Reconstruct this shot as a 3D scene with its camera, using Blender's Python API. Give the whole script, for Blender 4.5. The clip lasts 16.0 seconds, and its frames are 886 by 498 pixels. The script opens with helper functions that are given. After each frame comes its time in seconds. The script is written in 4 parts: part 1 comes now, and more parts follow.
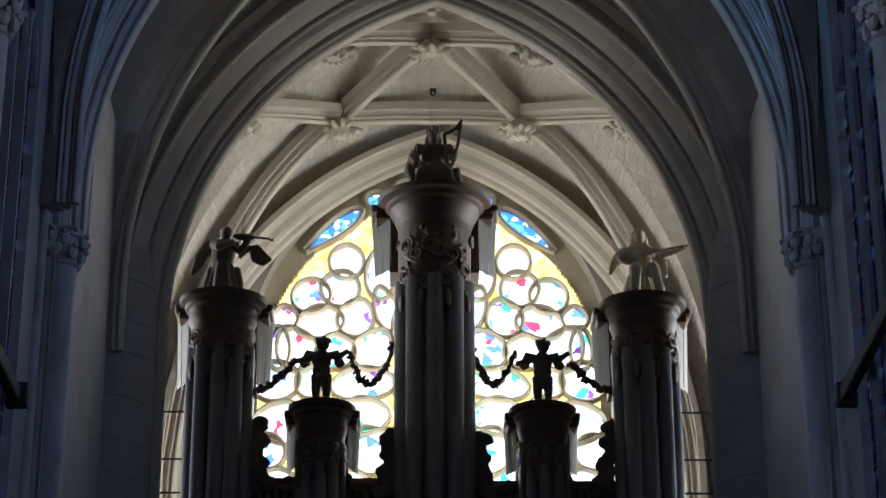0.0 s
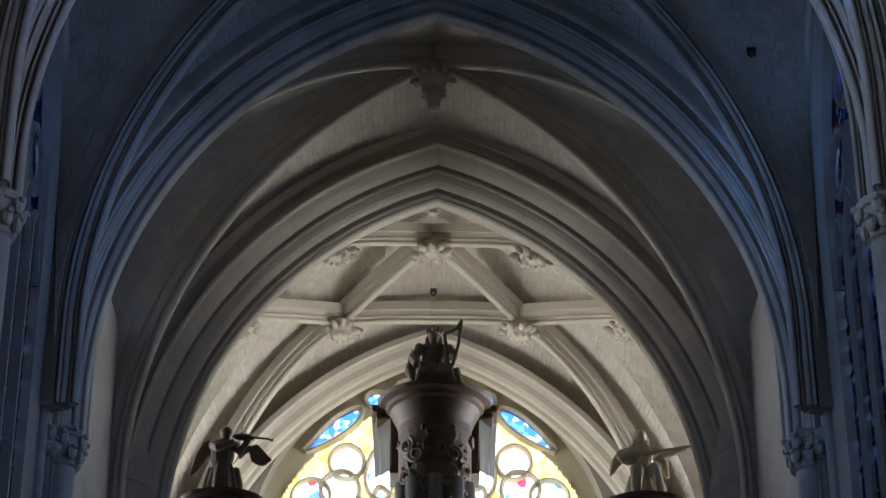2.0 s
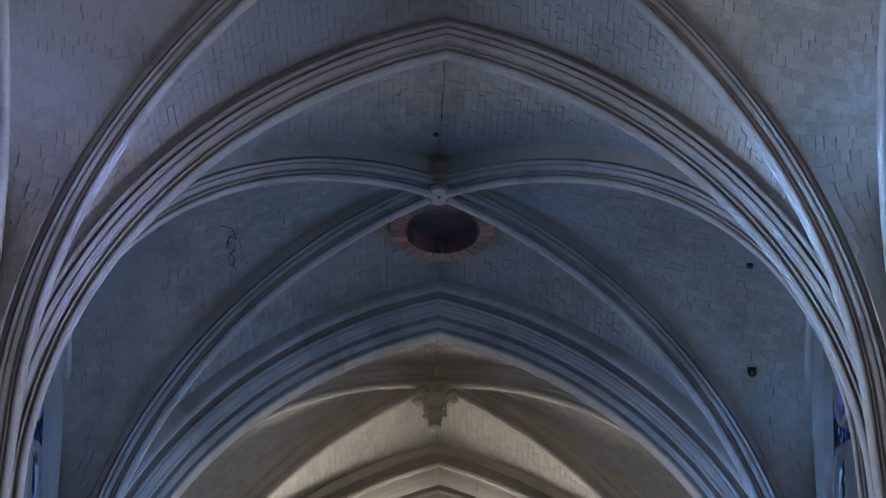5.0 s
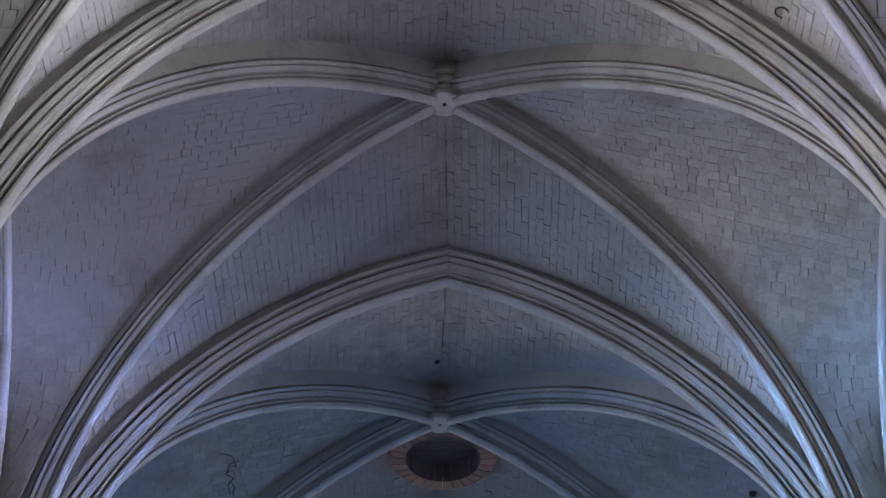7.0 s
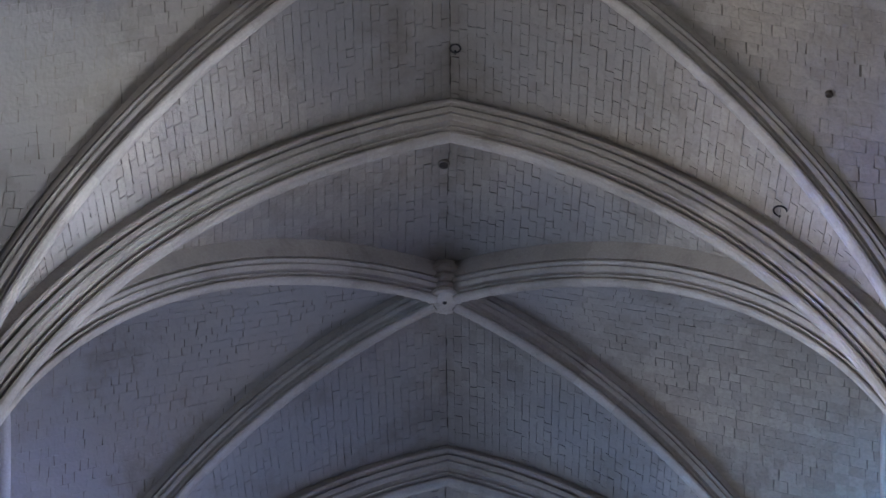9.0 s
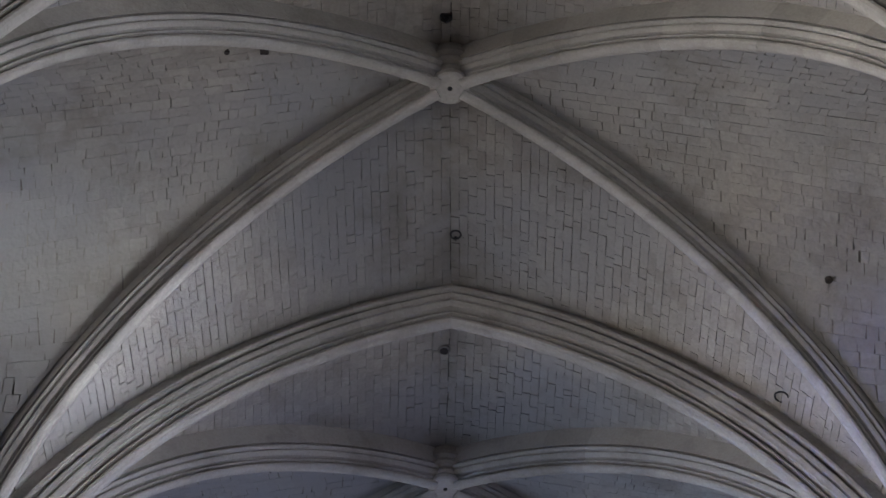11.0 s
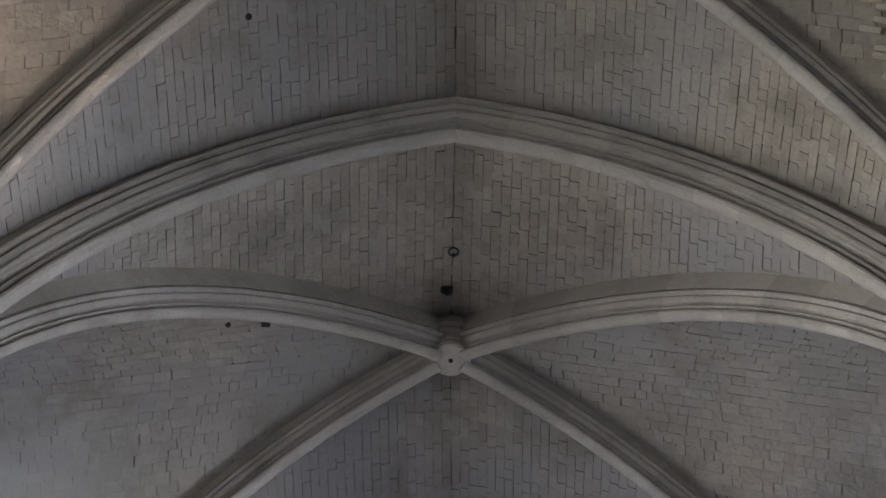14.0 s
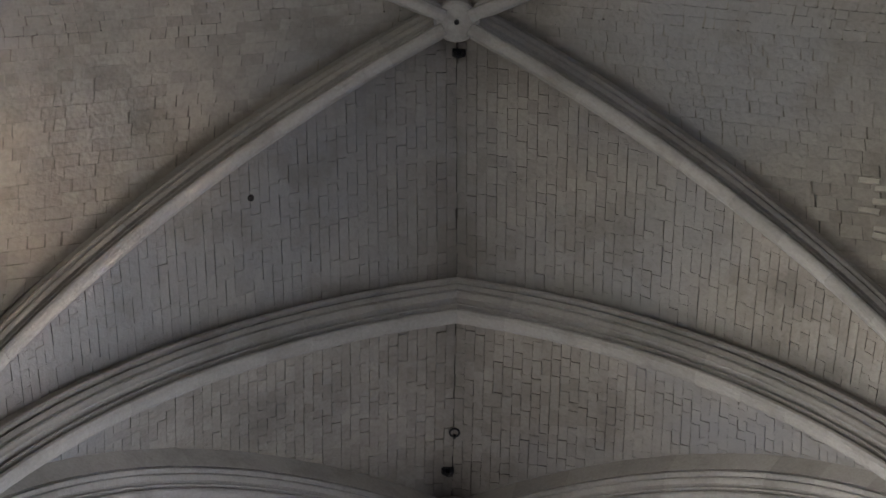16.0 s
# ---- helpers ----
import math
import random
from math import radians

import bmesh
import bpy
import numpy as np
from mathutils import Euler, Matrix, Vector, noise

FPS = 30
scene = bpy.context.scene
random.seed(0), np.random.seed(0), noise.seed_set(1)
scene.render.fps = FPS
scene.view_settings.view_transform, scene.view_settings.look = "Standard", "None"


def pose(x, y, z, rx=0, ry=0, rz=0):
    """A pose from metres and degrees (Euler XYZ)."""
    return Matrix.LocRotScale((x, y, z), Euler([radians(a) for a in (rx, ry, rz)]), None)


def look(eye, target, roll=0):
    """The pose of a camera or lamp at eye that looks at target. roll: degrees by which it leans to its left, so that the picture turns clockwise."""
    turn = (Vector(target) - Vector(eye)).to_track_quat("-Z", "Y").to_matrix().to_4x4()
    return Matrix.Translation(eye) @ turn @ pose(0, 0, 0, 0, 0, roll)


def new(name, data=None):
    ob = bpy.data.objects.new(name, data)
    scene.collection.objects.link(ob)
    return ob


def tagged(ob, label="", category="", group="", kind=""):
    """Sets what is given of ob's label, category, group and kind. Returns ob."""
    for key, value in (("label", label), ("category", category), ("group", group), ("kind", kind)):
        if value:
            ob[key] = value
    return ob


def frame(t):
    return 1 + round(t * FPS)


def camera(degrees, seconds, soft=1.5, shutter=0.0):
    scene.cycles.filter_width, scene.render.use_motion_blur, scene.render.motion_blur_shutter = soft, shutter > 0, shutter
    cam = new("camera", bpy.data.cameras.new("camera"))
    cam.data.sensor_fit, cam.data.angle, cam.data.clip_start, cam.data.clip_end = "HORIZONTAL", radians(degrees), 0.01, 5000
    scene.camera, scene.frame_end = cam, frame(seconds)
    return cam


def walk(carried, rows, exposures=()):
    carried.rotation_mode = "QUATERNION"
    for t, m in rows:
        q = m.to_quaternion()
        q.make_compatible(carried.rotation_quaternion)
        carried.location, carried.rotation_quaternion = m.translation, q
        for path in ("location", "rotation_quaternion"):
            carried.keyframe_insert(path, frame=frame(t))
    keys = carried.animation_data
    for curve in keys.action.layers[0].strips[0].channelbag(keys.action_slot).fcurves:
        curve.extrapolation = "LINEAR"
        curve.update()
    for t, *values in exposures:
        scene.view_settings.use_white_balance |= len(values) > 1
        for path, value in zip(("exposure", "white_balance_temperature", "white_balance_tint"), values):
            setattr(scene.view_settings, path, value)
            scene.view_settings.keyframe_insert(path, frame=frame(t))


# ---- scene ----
# A wide Gothic nave looked up into: the camera stands on the floor and tilts from the west organ to the vault.
cam = camera(22.2, 16.0, soft=1.5)
EYE = (-0.33, 0.0, 1.6)
# seconds, yaw, pitch, lean
ROWS = [
    (0.0, -0.745, 23.500, -0.118),
    (0.5, -0.735, 24.735, -0.086),
    (1.0, -0.730, 26.106, -0.082),
    (1.5, -0.738, 27.476, -0.078),
    (2.0, -0.742, 28.571, -0.081),
    (2.5, -0.738, 29.687, -0.103),
    (3.0, -0.726, 31.288, -0.077),
    (3.5, -0.728, 32.774, -0.087),
    (4.0, -0.721, 34.097, -0.056),
    (6.5, -0.691, 40.813, 0.040),
    (7.0, -0.679, 42.428, 0.037),
    (7.5, -0.674, 44.168, 0.004),
    (8.0, -0.675, 45.428, -0.036),
    (8.5, -0.671, 46.491, -0.027),
    (9.0, -0.661, 47.451, 0.036),
    (11.5, -0.640, 53.686, 0.002),
    (12.0, -0.615, 55.180, -0.060),
    (12.5, -0.630, 56.067, -0.000),
    (13.0, -0.619, 56.987, 0.052),
    (13.5, -0.613, 57.953, 0.004),
    (14.0, -0.610, 59.054, -0.054),
    (14.5, -0.594, 60.272, 0.031),
    (15.0, -0.586, 61.360, -0.042),
    (15.5, -0.565, 62.446, 0.028),
    (16.0, -0.559, 63.635, 0.026),
]
EXPOSURES = [(0.0, 1.86, 5950, 10), (1.0, 1.78, 5950, 10), (2.0, 2.14, 6000, 10), (3.5, 2.72, 6150, 10), (4.0, 3.02, 6150, 10), (6.5, 3.75, 6280, 14), (9.0, 3.55, 6080, 13), (11.5, 3.35, 6280, 12), (16.0, 3.33, 6280, 11)]
walk(cam, [(t, pose(*EYE, 90 + pitch, 0, yaw) @ pose(0, 0, 0, 0, 0, lean)) for t, yaw, pitch, lean in ROWS], EXPOSURES)

# ---------------------------------------------------------------- plan (metres)
BAYS = [-1.55, 5.55, 12.65, 19.70, 26.75, 34.40, 41.40, 48.40]   # the lines of the transverse arches, last: the west wall
WALL_X = 6.45          # inner face of the side walls
WALL_T = 1.0
EAST_Y = -8.0
CORNER = {4: (0.48, 1.0), 5: (0.75, 1.35), 6: (0.9, 0.5)}   # how far beside the arch lines the diagonals spring, east and west
BOSSES = {1: (-0.088, 9.04), 2: (-0.063, 16.06), 3: (-0.036, 23.12), 4: (-0.02, 30.77)}   # keystones that stand a little off their bay's middle
CROWN_X = {2: -0.04, 3: 0.0, 4: 0.06, 5: 0.01, 6: 0.09}                               # how far the arch crowns lie off the axis
RIB_H = 0.52           # height of a rib below the web
SPRING = 16.9          # top of the capitals
NAVE_ARCH = (2.4, 8.28, 17.45)      # setback of the centre past the axis, radius, height of the centre
DIAG_ARCH = (0.4, 7.2, 18.4)
TOWER_ARCH = (2.2, 8.08, 17.6)
ORGAN_ARCH = (2.5, 7.83, 17.9)

# ---------------------------------------------------------------- light
world = bpy.data.worlds.new("world")
scene.world = world
world.use_nodes = True
wn = world.node_tree.nodes
sky = wn.new("ShaderNodeTexSky")
sky.sky_type, sky.sun_disc = "NISHITA", False
sky.dust_density = 4.0
sky.sun_elevation, sky.sun_rotation = radians(58), radians(20)
wn["Background"].inputs["Strength"].default_value = 0.15
world.node_tree.links.new(sky.outputs["Color"], wn["Background"].inputs["Color"])
sun = new("sun", bpy.data.lights.new("sun", "SUN"))
sun.data.energy, sun.data.angle, sun.data.color = 2.5, radians(0.5), (1.0, 0.95, 0.87)
sun.matrix_world = look((15, 40, 69), (0, 0, 0))


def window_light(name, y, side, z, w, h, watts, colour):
    """Area lamp added for the daylight of one side window, just inside its glass."""
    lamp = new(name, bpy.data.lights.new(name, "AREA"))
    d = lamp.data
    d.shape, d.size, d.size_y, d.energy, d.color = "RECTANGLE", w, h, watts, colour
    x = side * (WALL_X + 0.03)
    d.spread = radians(105)          # narrowed: less light on the crowns, more on the springings across
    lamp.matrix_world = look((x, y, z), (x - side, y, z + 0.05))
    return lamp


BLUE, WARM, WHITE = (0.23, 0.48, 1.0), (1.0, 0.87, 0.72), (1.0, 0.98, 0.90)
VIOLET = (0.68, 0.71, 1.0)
# bay 5 windows are unseen; their lamps are added to brighten the loft
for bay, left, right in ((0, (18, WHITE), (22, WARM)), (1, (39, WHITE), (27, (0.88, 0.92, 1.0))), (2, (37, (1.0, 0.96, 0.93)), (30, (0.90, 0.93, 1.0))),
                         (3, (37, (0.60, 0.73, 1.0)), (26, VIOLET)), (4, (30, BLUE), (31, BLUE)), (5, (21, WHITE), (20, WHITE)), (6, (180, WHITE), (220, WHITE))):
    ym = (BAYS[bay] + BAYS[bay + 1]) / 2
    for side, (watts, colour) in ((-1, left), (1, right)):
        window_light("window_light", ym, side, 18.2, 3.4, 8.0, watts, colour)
# narrow added lamps in the windows make the coloured glows on the springings across
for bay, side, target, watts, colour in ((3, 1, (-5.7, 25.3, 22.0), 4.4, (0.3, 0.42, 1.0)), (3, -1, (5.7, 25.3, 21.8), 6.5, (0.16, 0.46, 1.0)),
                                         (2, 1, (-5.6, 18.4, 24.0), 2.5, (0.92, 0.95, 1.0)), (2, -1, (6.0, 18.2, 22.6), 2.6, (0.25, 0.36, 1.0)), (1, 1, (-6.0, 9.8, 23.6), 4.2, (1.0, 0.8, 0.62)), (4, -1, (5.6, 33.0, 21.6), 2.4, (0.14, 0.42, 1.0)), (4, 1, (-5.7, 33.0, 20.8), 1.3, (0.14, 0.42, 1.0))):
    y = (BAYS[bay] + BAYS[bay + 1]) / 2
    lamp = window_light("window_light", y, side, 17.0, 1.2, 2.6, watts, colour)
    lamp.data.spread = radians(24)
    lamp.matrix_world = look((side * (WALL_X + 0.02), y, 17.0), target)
west = new("west_window_light", bpy.data.lights.new("west_window_light", "AREA"))
west.data.shape, west.data.size, west.data.size_y, west.data.energy, west.data.color = "RECTANGLE", 7.0, 7.0, 190, (1.0, 0.96, 0.9)
west.matrix_world = look((0, 49.25, 19.6), (0, 40, 19.6))

# ---------------------------------------------------------------- materials


def material(name, colour, rough=0.85, metal=0.0, vary=0.12, stain=0.0, stain_colour=(0.1, 0.09, 0.08), scale=1.0, bump=0.3, pieces="", fine=18.0, patch=(0.52, 0.72), tint=None, soot=0.0):
    """Node material: base colour with stains of its own, grain and relief; pieces: 'object' or 'island' varies each piece's tone."""
    m = bpy.data.materials.new(name)
    m.use_nodes = True
    nt = m.node_tree
    b = nt.nodes["Principled BSDF"]
    b.inputs["Roughness"].default_value, b.inputs["Metallic"].default_value = rough, metal
    co = nt.nodes.new("ShaderNodeTexCoord")
    geo = nt.nodes.new("ShaderNodeNewGeometry")

    def tex(kind, s, detail=4.0):
        n = nt.nodes.new(kind)
        n.inputs["Scale"].default_value = s
        if "Detail" in n.inputs:
            n.inputs["Detail"].default_value = detail
        nt.links.new(geo.outputs["Position"], n.inputs["Vector"])
        return n

    def ramp(sock, lo, hi, a, c):
        r = nt.nodes.new("ShaderNodeMapRange")
        r.inputs["From Min"].default_value, r.inputs["From Max"].default_value = lo, hi
        r.inputs["To Min"].default_value, r.inputs["To Max"].default_value = a, c
        nt.links.new(sock, r.inputs["Value"])
        return r.outputs["Result"]

    def mix(fac, a, c, how="MIX"):
        n = nt.nodes.new("ShaderNodeMix")
        n.data_type, n.blend_type = "RGBA", how
        for sock, val in ((n.inputs[0], fac), (n.inputs[6], a), (n.inputs[7], c)):
            if isinstance(val, bpy.types.NodeSocket):
                nt.links.new(val, sock)
            else:
                sock.default_value = val if not isinstance(val, tuple) else (*val, 1.0)
        return n.outputs[2]

    big = tex("ShaderNodeTexNoise", 0.55 * scale, 5.0)
    small = tex("ShaderNodeTexNoise", fine * scale, 6.0)
    value = nt.nodes.new("ShaderNodeMath")
    value.operation = "MULTIPLY"
    nt.links.new(ramp(big.outputs["Fac"], 0.3, 0.7, 1 - vary, 1 + vary), value.inputs[0])
    nt.links.new(ramp(small.outputs["Fac"], 0.3, 0.7, 1 - vary * 0.7, 1 + vary * 0.7), value.inputs[1])
    tone = value.outputs[0]
    if pieces:
        if pieces == "object":
            rnd = nt.nodes.new("ShaderNodeObjectInfo").outputs["Random"]
        else:
            rnd = geo.outputs["Random Per Island"]
        v2 = nt.nodes.new("ShaderNodeMath")
        v2.operation = "MULTIPLY"
        nt.links.new(tone, v2.inputs[0])
        nt.links.new(ramp(rnd, 0.0, 1.0, 1 - vary * 0.9, 1 + vary * 0.9), v2.inputs[1])
        tone = v2.outputs[0]
    hsv = nt.nodes.new("ShaderNodeHueSaturation")
    hsv.inputs["Color"].default_value = (*colour, 1)
    nt.links.new(tone, hsv.inputs["Value"])
    out = hsv.outputs["Color"]
    if tint:
        slow = tex("ShaderNodeTexNoise", 0.3 * scale, 3.0)
        out = mix(ramp(slow.outputs["Fac"], 0.4, 0.62, 0.0, 0.85), out, tint)
    if stain:
        st = tex("ShaderNodeTexNoise", 0.9 * scale, 7.0)
        st.inputs["Roughness"].default_value = 0.65
        out = mix(ramp(st.outputs["Fac"], *patch, 0.0, stain), out, stain_colour)
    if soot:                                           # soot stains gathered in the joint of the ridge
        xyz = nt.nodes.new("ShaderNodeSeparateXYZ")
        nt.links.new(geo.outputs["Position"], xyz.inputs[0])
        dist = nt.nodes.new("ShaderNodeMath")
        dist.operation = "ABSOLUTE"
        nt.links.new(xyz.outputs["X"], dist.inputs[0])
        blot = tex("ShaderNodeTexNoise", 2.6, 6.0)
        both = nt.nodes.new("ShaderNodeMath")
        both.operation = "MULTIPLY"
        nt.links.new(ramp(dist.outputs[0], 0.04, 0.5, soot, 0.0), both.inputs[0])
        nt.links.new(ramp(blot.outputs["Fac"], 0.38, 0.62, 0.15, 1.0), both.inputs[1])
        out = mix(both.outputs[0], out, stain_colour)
    nt.links.new(out, b.inputs["Base Color"])
    bp = nt.nodes.new("ShaderNodeBump")
    bp.inputs["Strength"].default_value, bp.inputs["Distance"].default_value = bump, 0.02
    nt.links.new(small.outputs["Fac"], bp.inputs["Height"])
    nt.links.new(bp.outputs["Normal"], b.inputs["Normal"])
    return m


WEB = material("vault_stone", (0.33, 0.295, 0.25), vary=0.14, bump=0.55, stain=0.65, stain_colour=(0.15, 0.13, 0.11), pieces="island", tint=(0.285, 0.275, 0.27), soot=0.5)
MORTAR = material("grey_mortar", (0.27, 0.24, 0.205), vary=0.2, stain=0.75, stain_colour=(0.05, 0.045, 0.038), scale=0.9, patch=(0.44, 0.62))
PALE_BED = material("pale_mortar", (0.42, 0.385, 0.32), vary=0.1)
RIB = material("rib_stone", (0.34, 0.315, 0.282), vary=0.11, stain=0.6, stain_colour=(0.16, 0.14, 0.12), pieces="object", scale=1.4, bump=0.45)
WALLS = material("wall_stone", (0.23, 0.21, 0.18), vary=0.12, stain=0.4, stain_colour=(0.18, 0.155, 0.13))
STAR = material("clean_vault_stone", (0.48, 0.44, 0.37), vary=0.10, bump=0.4, stain=0.35, stain_colour=(0.34, 0.30, 0.24), pieces="island")
# tanner than the web, and darker for the shade on the rib sides
STARRIB = material("clean_rib_stone", (0.40, 0.36, 0.295), vary=0.07, stain=0.2, stain_colour=(0.3, 0.26, 0.2), pieces="object")
BRICK = material("red_brick", (0.145, 0.078, 0.062), vary=0.25, pieces="object")
LID = material("lid_planks", (0.12, 0.09, 0.075), vary=0.3, pieces="object")
PLANK = material("dark_planks", (0.035, 0.028, 0.024), vary=0.3)
OAK = material("dark_oak", (0.085, 0.05, 0.03), rough=0.5, vary=0.25, scale=2.0)
GREYWOOD = material("weathered_boards", (0.07, 0.063, 0.056), rough=0.7, vary=0.2, scale=2.0)
TIN = material("tin_pipe", (0.16, 0.165, 0.18), rough=0.5, metal=0.6, vary=0.15, scale=2.0)
CARVED = material("carved_walnut", (0.11, 0.072, 0.045), rough=0.5, vary=0.25, scale=3.0)
FIGURE = material("carved_limewood", (0.10, 0.075, 0.055), rough=0.6, vary=0.25, scale=3.0)
# FIGURE's limewood lightened: the light on the lute angel is in its colour
LIT_FIGURE = material("lit_limewood", (0.5, 0.43, 0.31), rough=0.6, vary=0.2, scale=3.0)
DRUMS = material("pier_stone", (0.34, 0.315, 0.28), vary=0.12, stain=0.45, stain_colour=(0.2, 0.18, 0.155), bump=0.35)
# stone of the side tracery, darkened: its shade against the glass is in the colour
SHADED_STONE = material("shaded_stone", (0.12, 0.115, 0.11), vary=0.2, stain=0.4, stain_colour=(0.05, 0.048, 0.045))
IRON = material("black_iron", (0.03, 0.03, 0.032), rough=0.5, metal=0.6)
TRACERY = material("tracery_stone", (0.42, 0.37, 0.26), vary=0.1)
FLOOR = material("floor_stone", (0.22, 0.195, 0.165), rough=0.6, vary=0.15)


def glass(name, palette, scale, sharp=1.0):
    """Stained glass: clear panes dyed piece by piece, each piece a flat colour out of the palette."""
    m = bpy.data.materials.new(name)
    m.use_nodes = True
    nt = m.node_tree
    nt.nodes.remove(nt.nodes["Principled BSDF"])
    geo = nt.nodes.new("ShaderNodeNewGeometry")
    vor = nt.nodes.new("ShaderNodeTexVoronoi")
    vor.inputs["Scale"].default_value = scale
    noise = nt.nodes.new("ShaderNodeTexNoise")            # cut shapes, not round cells
    noise.inputs["Scale"].default_value = scale * 0.9
    shift = nt.nodes.new("ShaderNodeVectorMath")
    shift.operation = "MULTIPLY_ADD"
    shift.inputs[1].default_value = (sharp / scale,) * 3
    nt.links.new(geo.outputs["Position"], noise.inputs["Vector"])
    nt.links.new(noise.outputs["Color"], shift.inputs[0])
    nt.links.new(geo.outputs["Position"], shift.inputs[2])
    nt.links.new(shift.outputs[0], vor.inputs["Vector"])
    sep = nt.nodes.new("ShaderNodeSeparateColor")
    nt.links.new(vor.outputs["Color"], sep.inputs[0])
    cr = nt.nodes.new("ShaderNodeValToRGB")
    cr.color_ramp.interpolation = "CONSTANT"
    el = cr.color_ramp.elements
    while len(el) > 1:
        el.remove(el[-1])
    for i, (at, c) in enumerate(palette):
        e = el[0] if i == 0 else el.new(at)
        e.position, e.color = at, (*c, 1)
    nt.links.new(sep.outputs[0], cr.inputs[0])
    tr = nt.nodes.new("ShaderNodeBsdfTransparent")
    gl = nt.nodes.new("ShaderNodeBsdfGlossy")
    gl.inputs["Roughness"].default_value = 0.25
    mx = nt.nodes.new("ShaderNodeMixShader")
    mx.inputs[0].default_value = 0.06
    nt.links.new(cr.outputs["Color"], tr.inputs["Color"])
    nt.links.new(tr.outputs[0], mx.inputs[1])
    nt.links.new(gl.outputs[0], mx.inputs[2])
    nt.links.new(mx.outputs[0], nt.nodes["Material Output"].inputs["Surface"])
    return m


CLEAR = (0.95, 0.96, 0.92)
WEST_GLASS = glass("pale_figured_glass", [(0, CLEAR), (0.52, (0.80, 0.90, 0.98)), (0.62, (0.42, 0.74, 0.96)), (0.69, (0.93, 0.90, 0.80)), (0.77, (0.78, 0.05, 0.10)), (0.80, (0.95, 0.62, 0.68)), (0.84, (0.12, 0.24, 0.80)),
                                          (0.875, (0.08, 0.58, 0.42)), (0.91, (0.55, 0.85, 0.90)), (0.945, (0.22, 0.08, 0.32)), (0.965, CLEAR)], 4.6, 1.6)
YELLOW_GLASS = glass("amber_glass", [(0, (0.60, 0.48, 0.14)), (0.5, (0.80, 0.70, 0.34)), (0.8, (0.42, 0.32, 0.08))], 5.0)
SKY_GLASS = glass("azure_glass", [(0, (0.05, 0.16, 0.85)), (0.5, (0.12, 0.36, 0.95)), (0.78, (0.7, 0.86, 1.0))], 9.0)
NAVE_GLASS = glass("deep_blue_glass", [(0, (0.004, 0.008, 0.05)), (0.30, (0.01, 0.03, 0.22)), (0.50, (0.01, 0.008, 0.012)), (0.66, (0.07, 0.22, 0.75)), (0.78, (0.12, 0.01, 0.015)),
                                      (0.85, (0.4, 0.65, 0.9)), (0.92, (0.01, 0.012, 0.03)), (0.97, (0.22, 0.09, 0.02))], 9.0)

# ---------------------------------------------------------------- mesh helpers


def mesh_object(name, bm, mat, parent=None, label="", smooth=False):
    me = bpy.data.meshes.new(name)
    bm.normal_update()
    bm.to_mesh(me)
    bm.free()
    if mat:
        me.materials.append(mat)
    if smooth:
        for f in me.polygons:
            f.use_smooth = True
    ob = new(name, me)
    if parent:
        ob.parent = parent
    if label:
        ob["label"] = label
    return ob


def part(name, bm, mat, parent, label="", smooth=False):
    return mesh_object(name, bm, mat, parent, label, smooth)


def share(name, me, m, parent):
    ob = new(name, me)
    ob.parent = parent
    ob.matrix_basis = m
    return ob


def fused(ob, voxel):
    """Melts overlapping lumps into one carved skin."""
    mod = ob.modifiers.new("fuse", "REMESH")
    mod.mode, mod.voxel_size, mod.use_smooth_shade = "VOXEL", voxel, True
    return ob


def empty(name, label, category, group="", kind="", at=(0, 0, 0)):
    ob = new(name)
    ob.location = at
    return tagged(ob, label, category, group, kind)


def add_box(bm, x0, x1, y0, y1, z0, z1, bevel=0.0):
    v = [bm.verts.new((x, y, z)) for x in (x0, x1) for y in (y0, y1) for z in (z0, z1)]
    fs = [bm.faces.new([v[i] for i in q]) for q in ((0, 1, 3, 2), (4, 6, 7, 5), (0, 4, 5, 1), (2, 3, 7, 6), (0, 2, 6, 4), (1, 5, 7, 3))]
    if bevel:
        es = list({e for f in fs for e in f.edges})
        bmesh.ops.bevel(bm, geom=es, offset=bevel, segments=1, affect="EDGES")


def box(x0, x1, y0, y1, z0, z1, bevel=0.0):
    bm = bmesh.new()
    add_box(bm, x0, x1, y0, y1, z0, z1, bevel)
    return bm


def loft(bm, rings, closed=True, caps=True):
    """Skin a list of rings of points."""
    vs = [[bm.verts.new(p) for p in r] for r in rings]
    n = len(rings[0])
    for a, b in zip(vs, vs[1:]):
        for i in range(n if closed else n - 1):
            j = (i + 1) % n
            bm.faces.new((a[i], a[j], b[j], b[i]))
    if caps and closed:
        bm.faces.new(vs[0][::-1])
        bm.faces.new(vs[-1])
    return vs


def lathe(bm, cx, cy, prof, n=20, a0=0.0, a1=2 * math.pi):
    """Turn (radius, height) pairs round an upright axis."""
    full = abs(a1 - a0 - 2 * math.pi) < 1e-6
    k = n if full else n + 1
    rings = [[(cx + r * math.cos(a0 + (a1 - a0) * i / n), cy + r * math.sin(a0 + (a1 - a0) * i / n), z) for i in range(k)] for r, z in prof]
    loft(bm, rings, closed=full, caps=full)


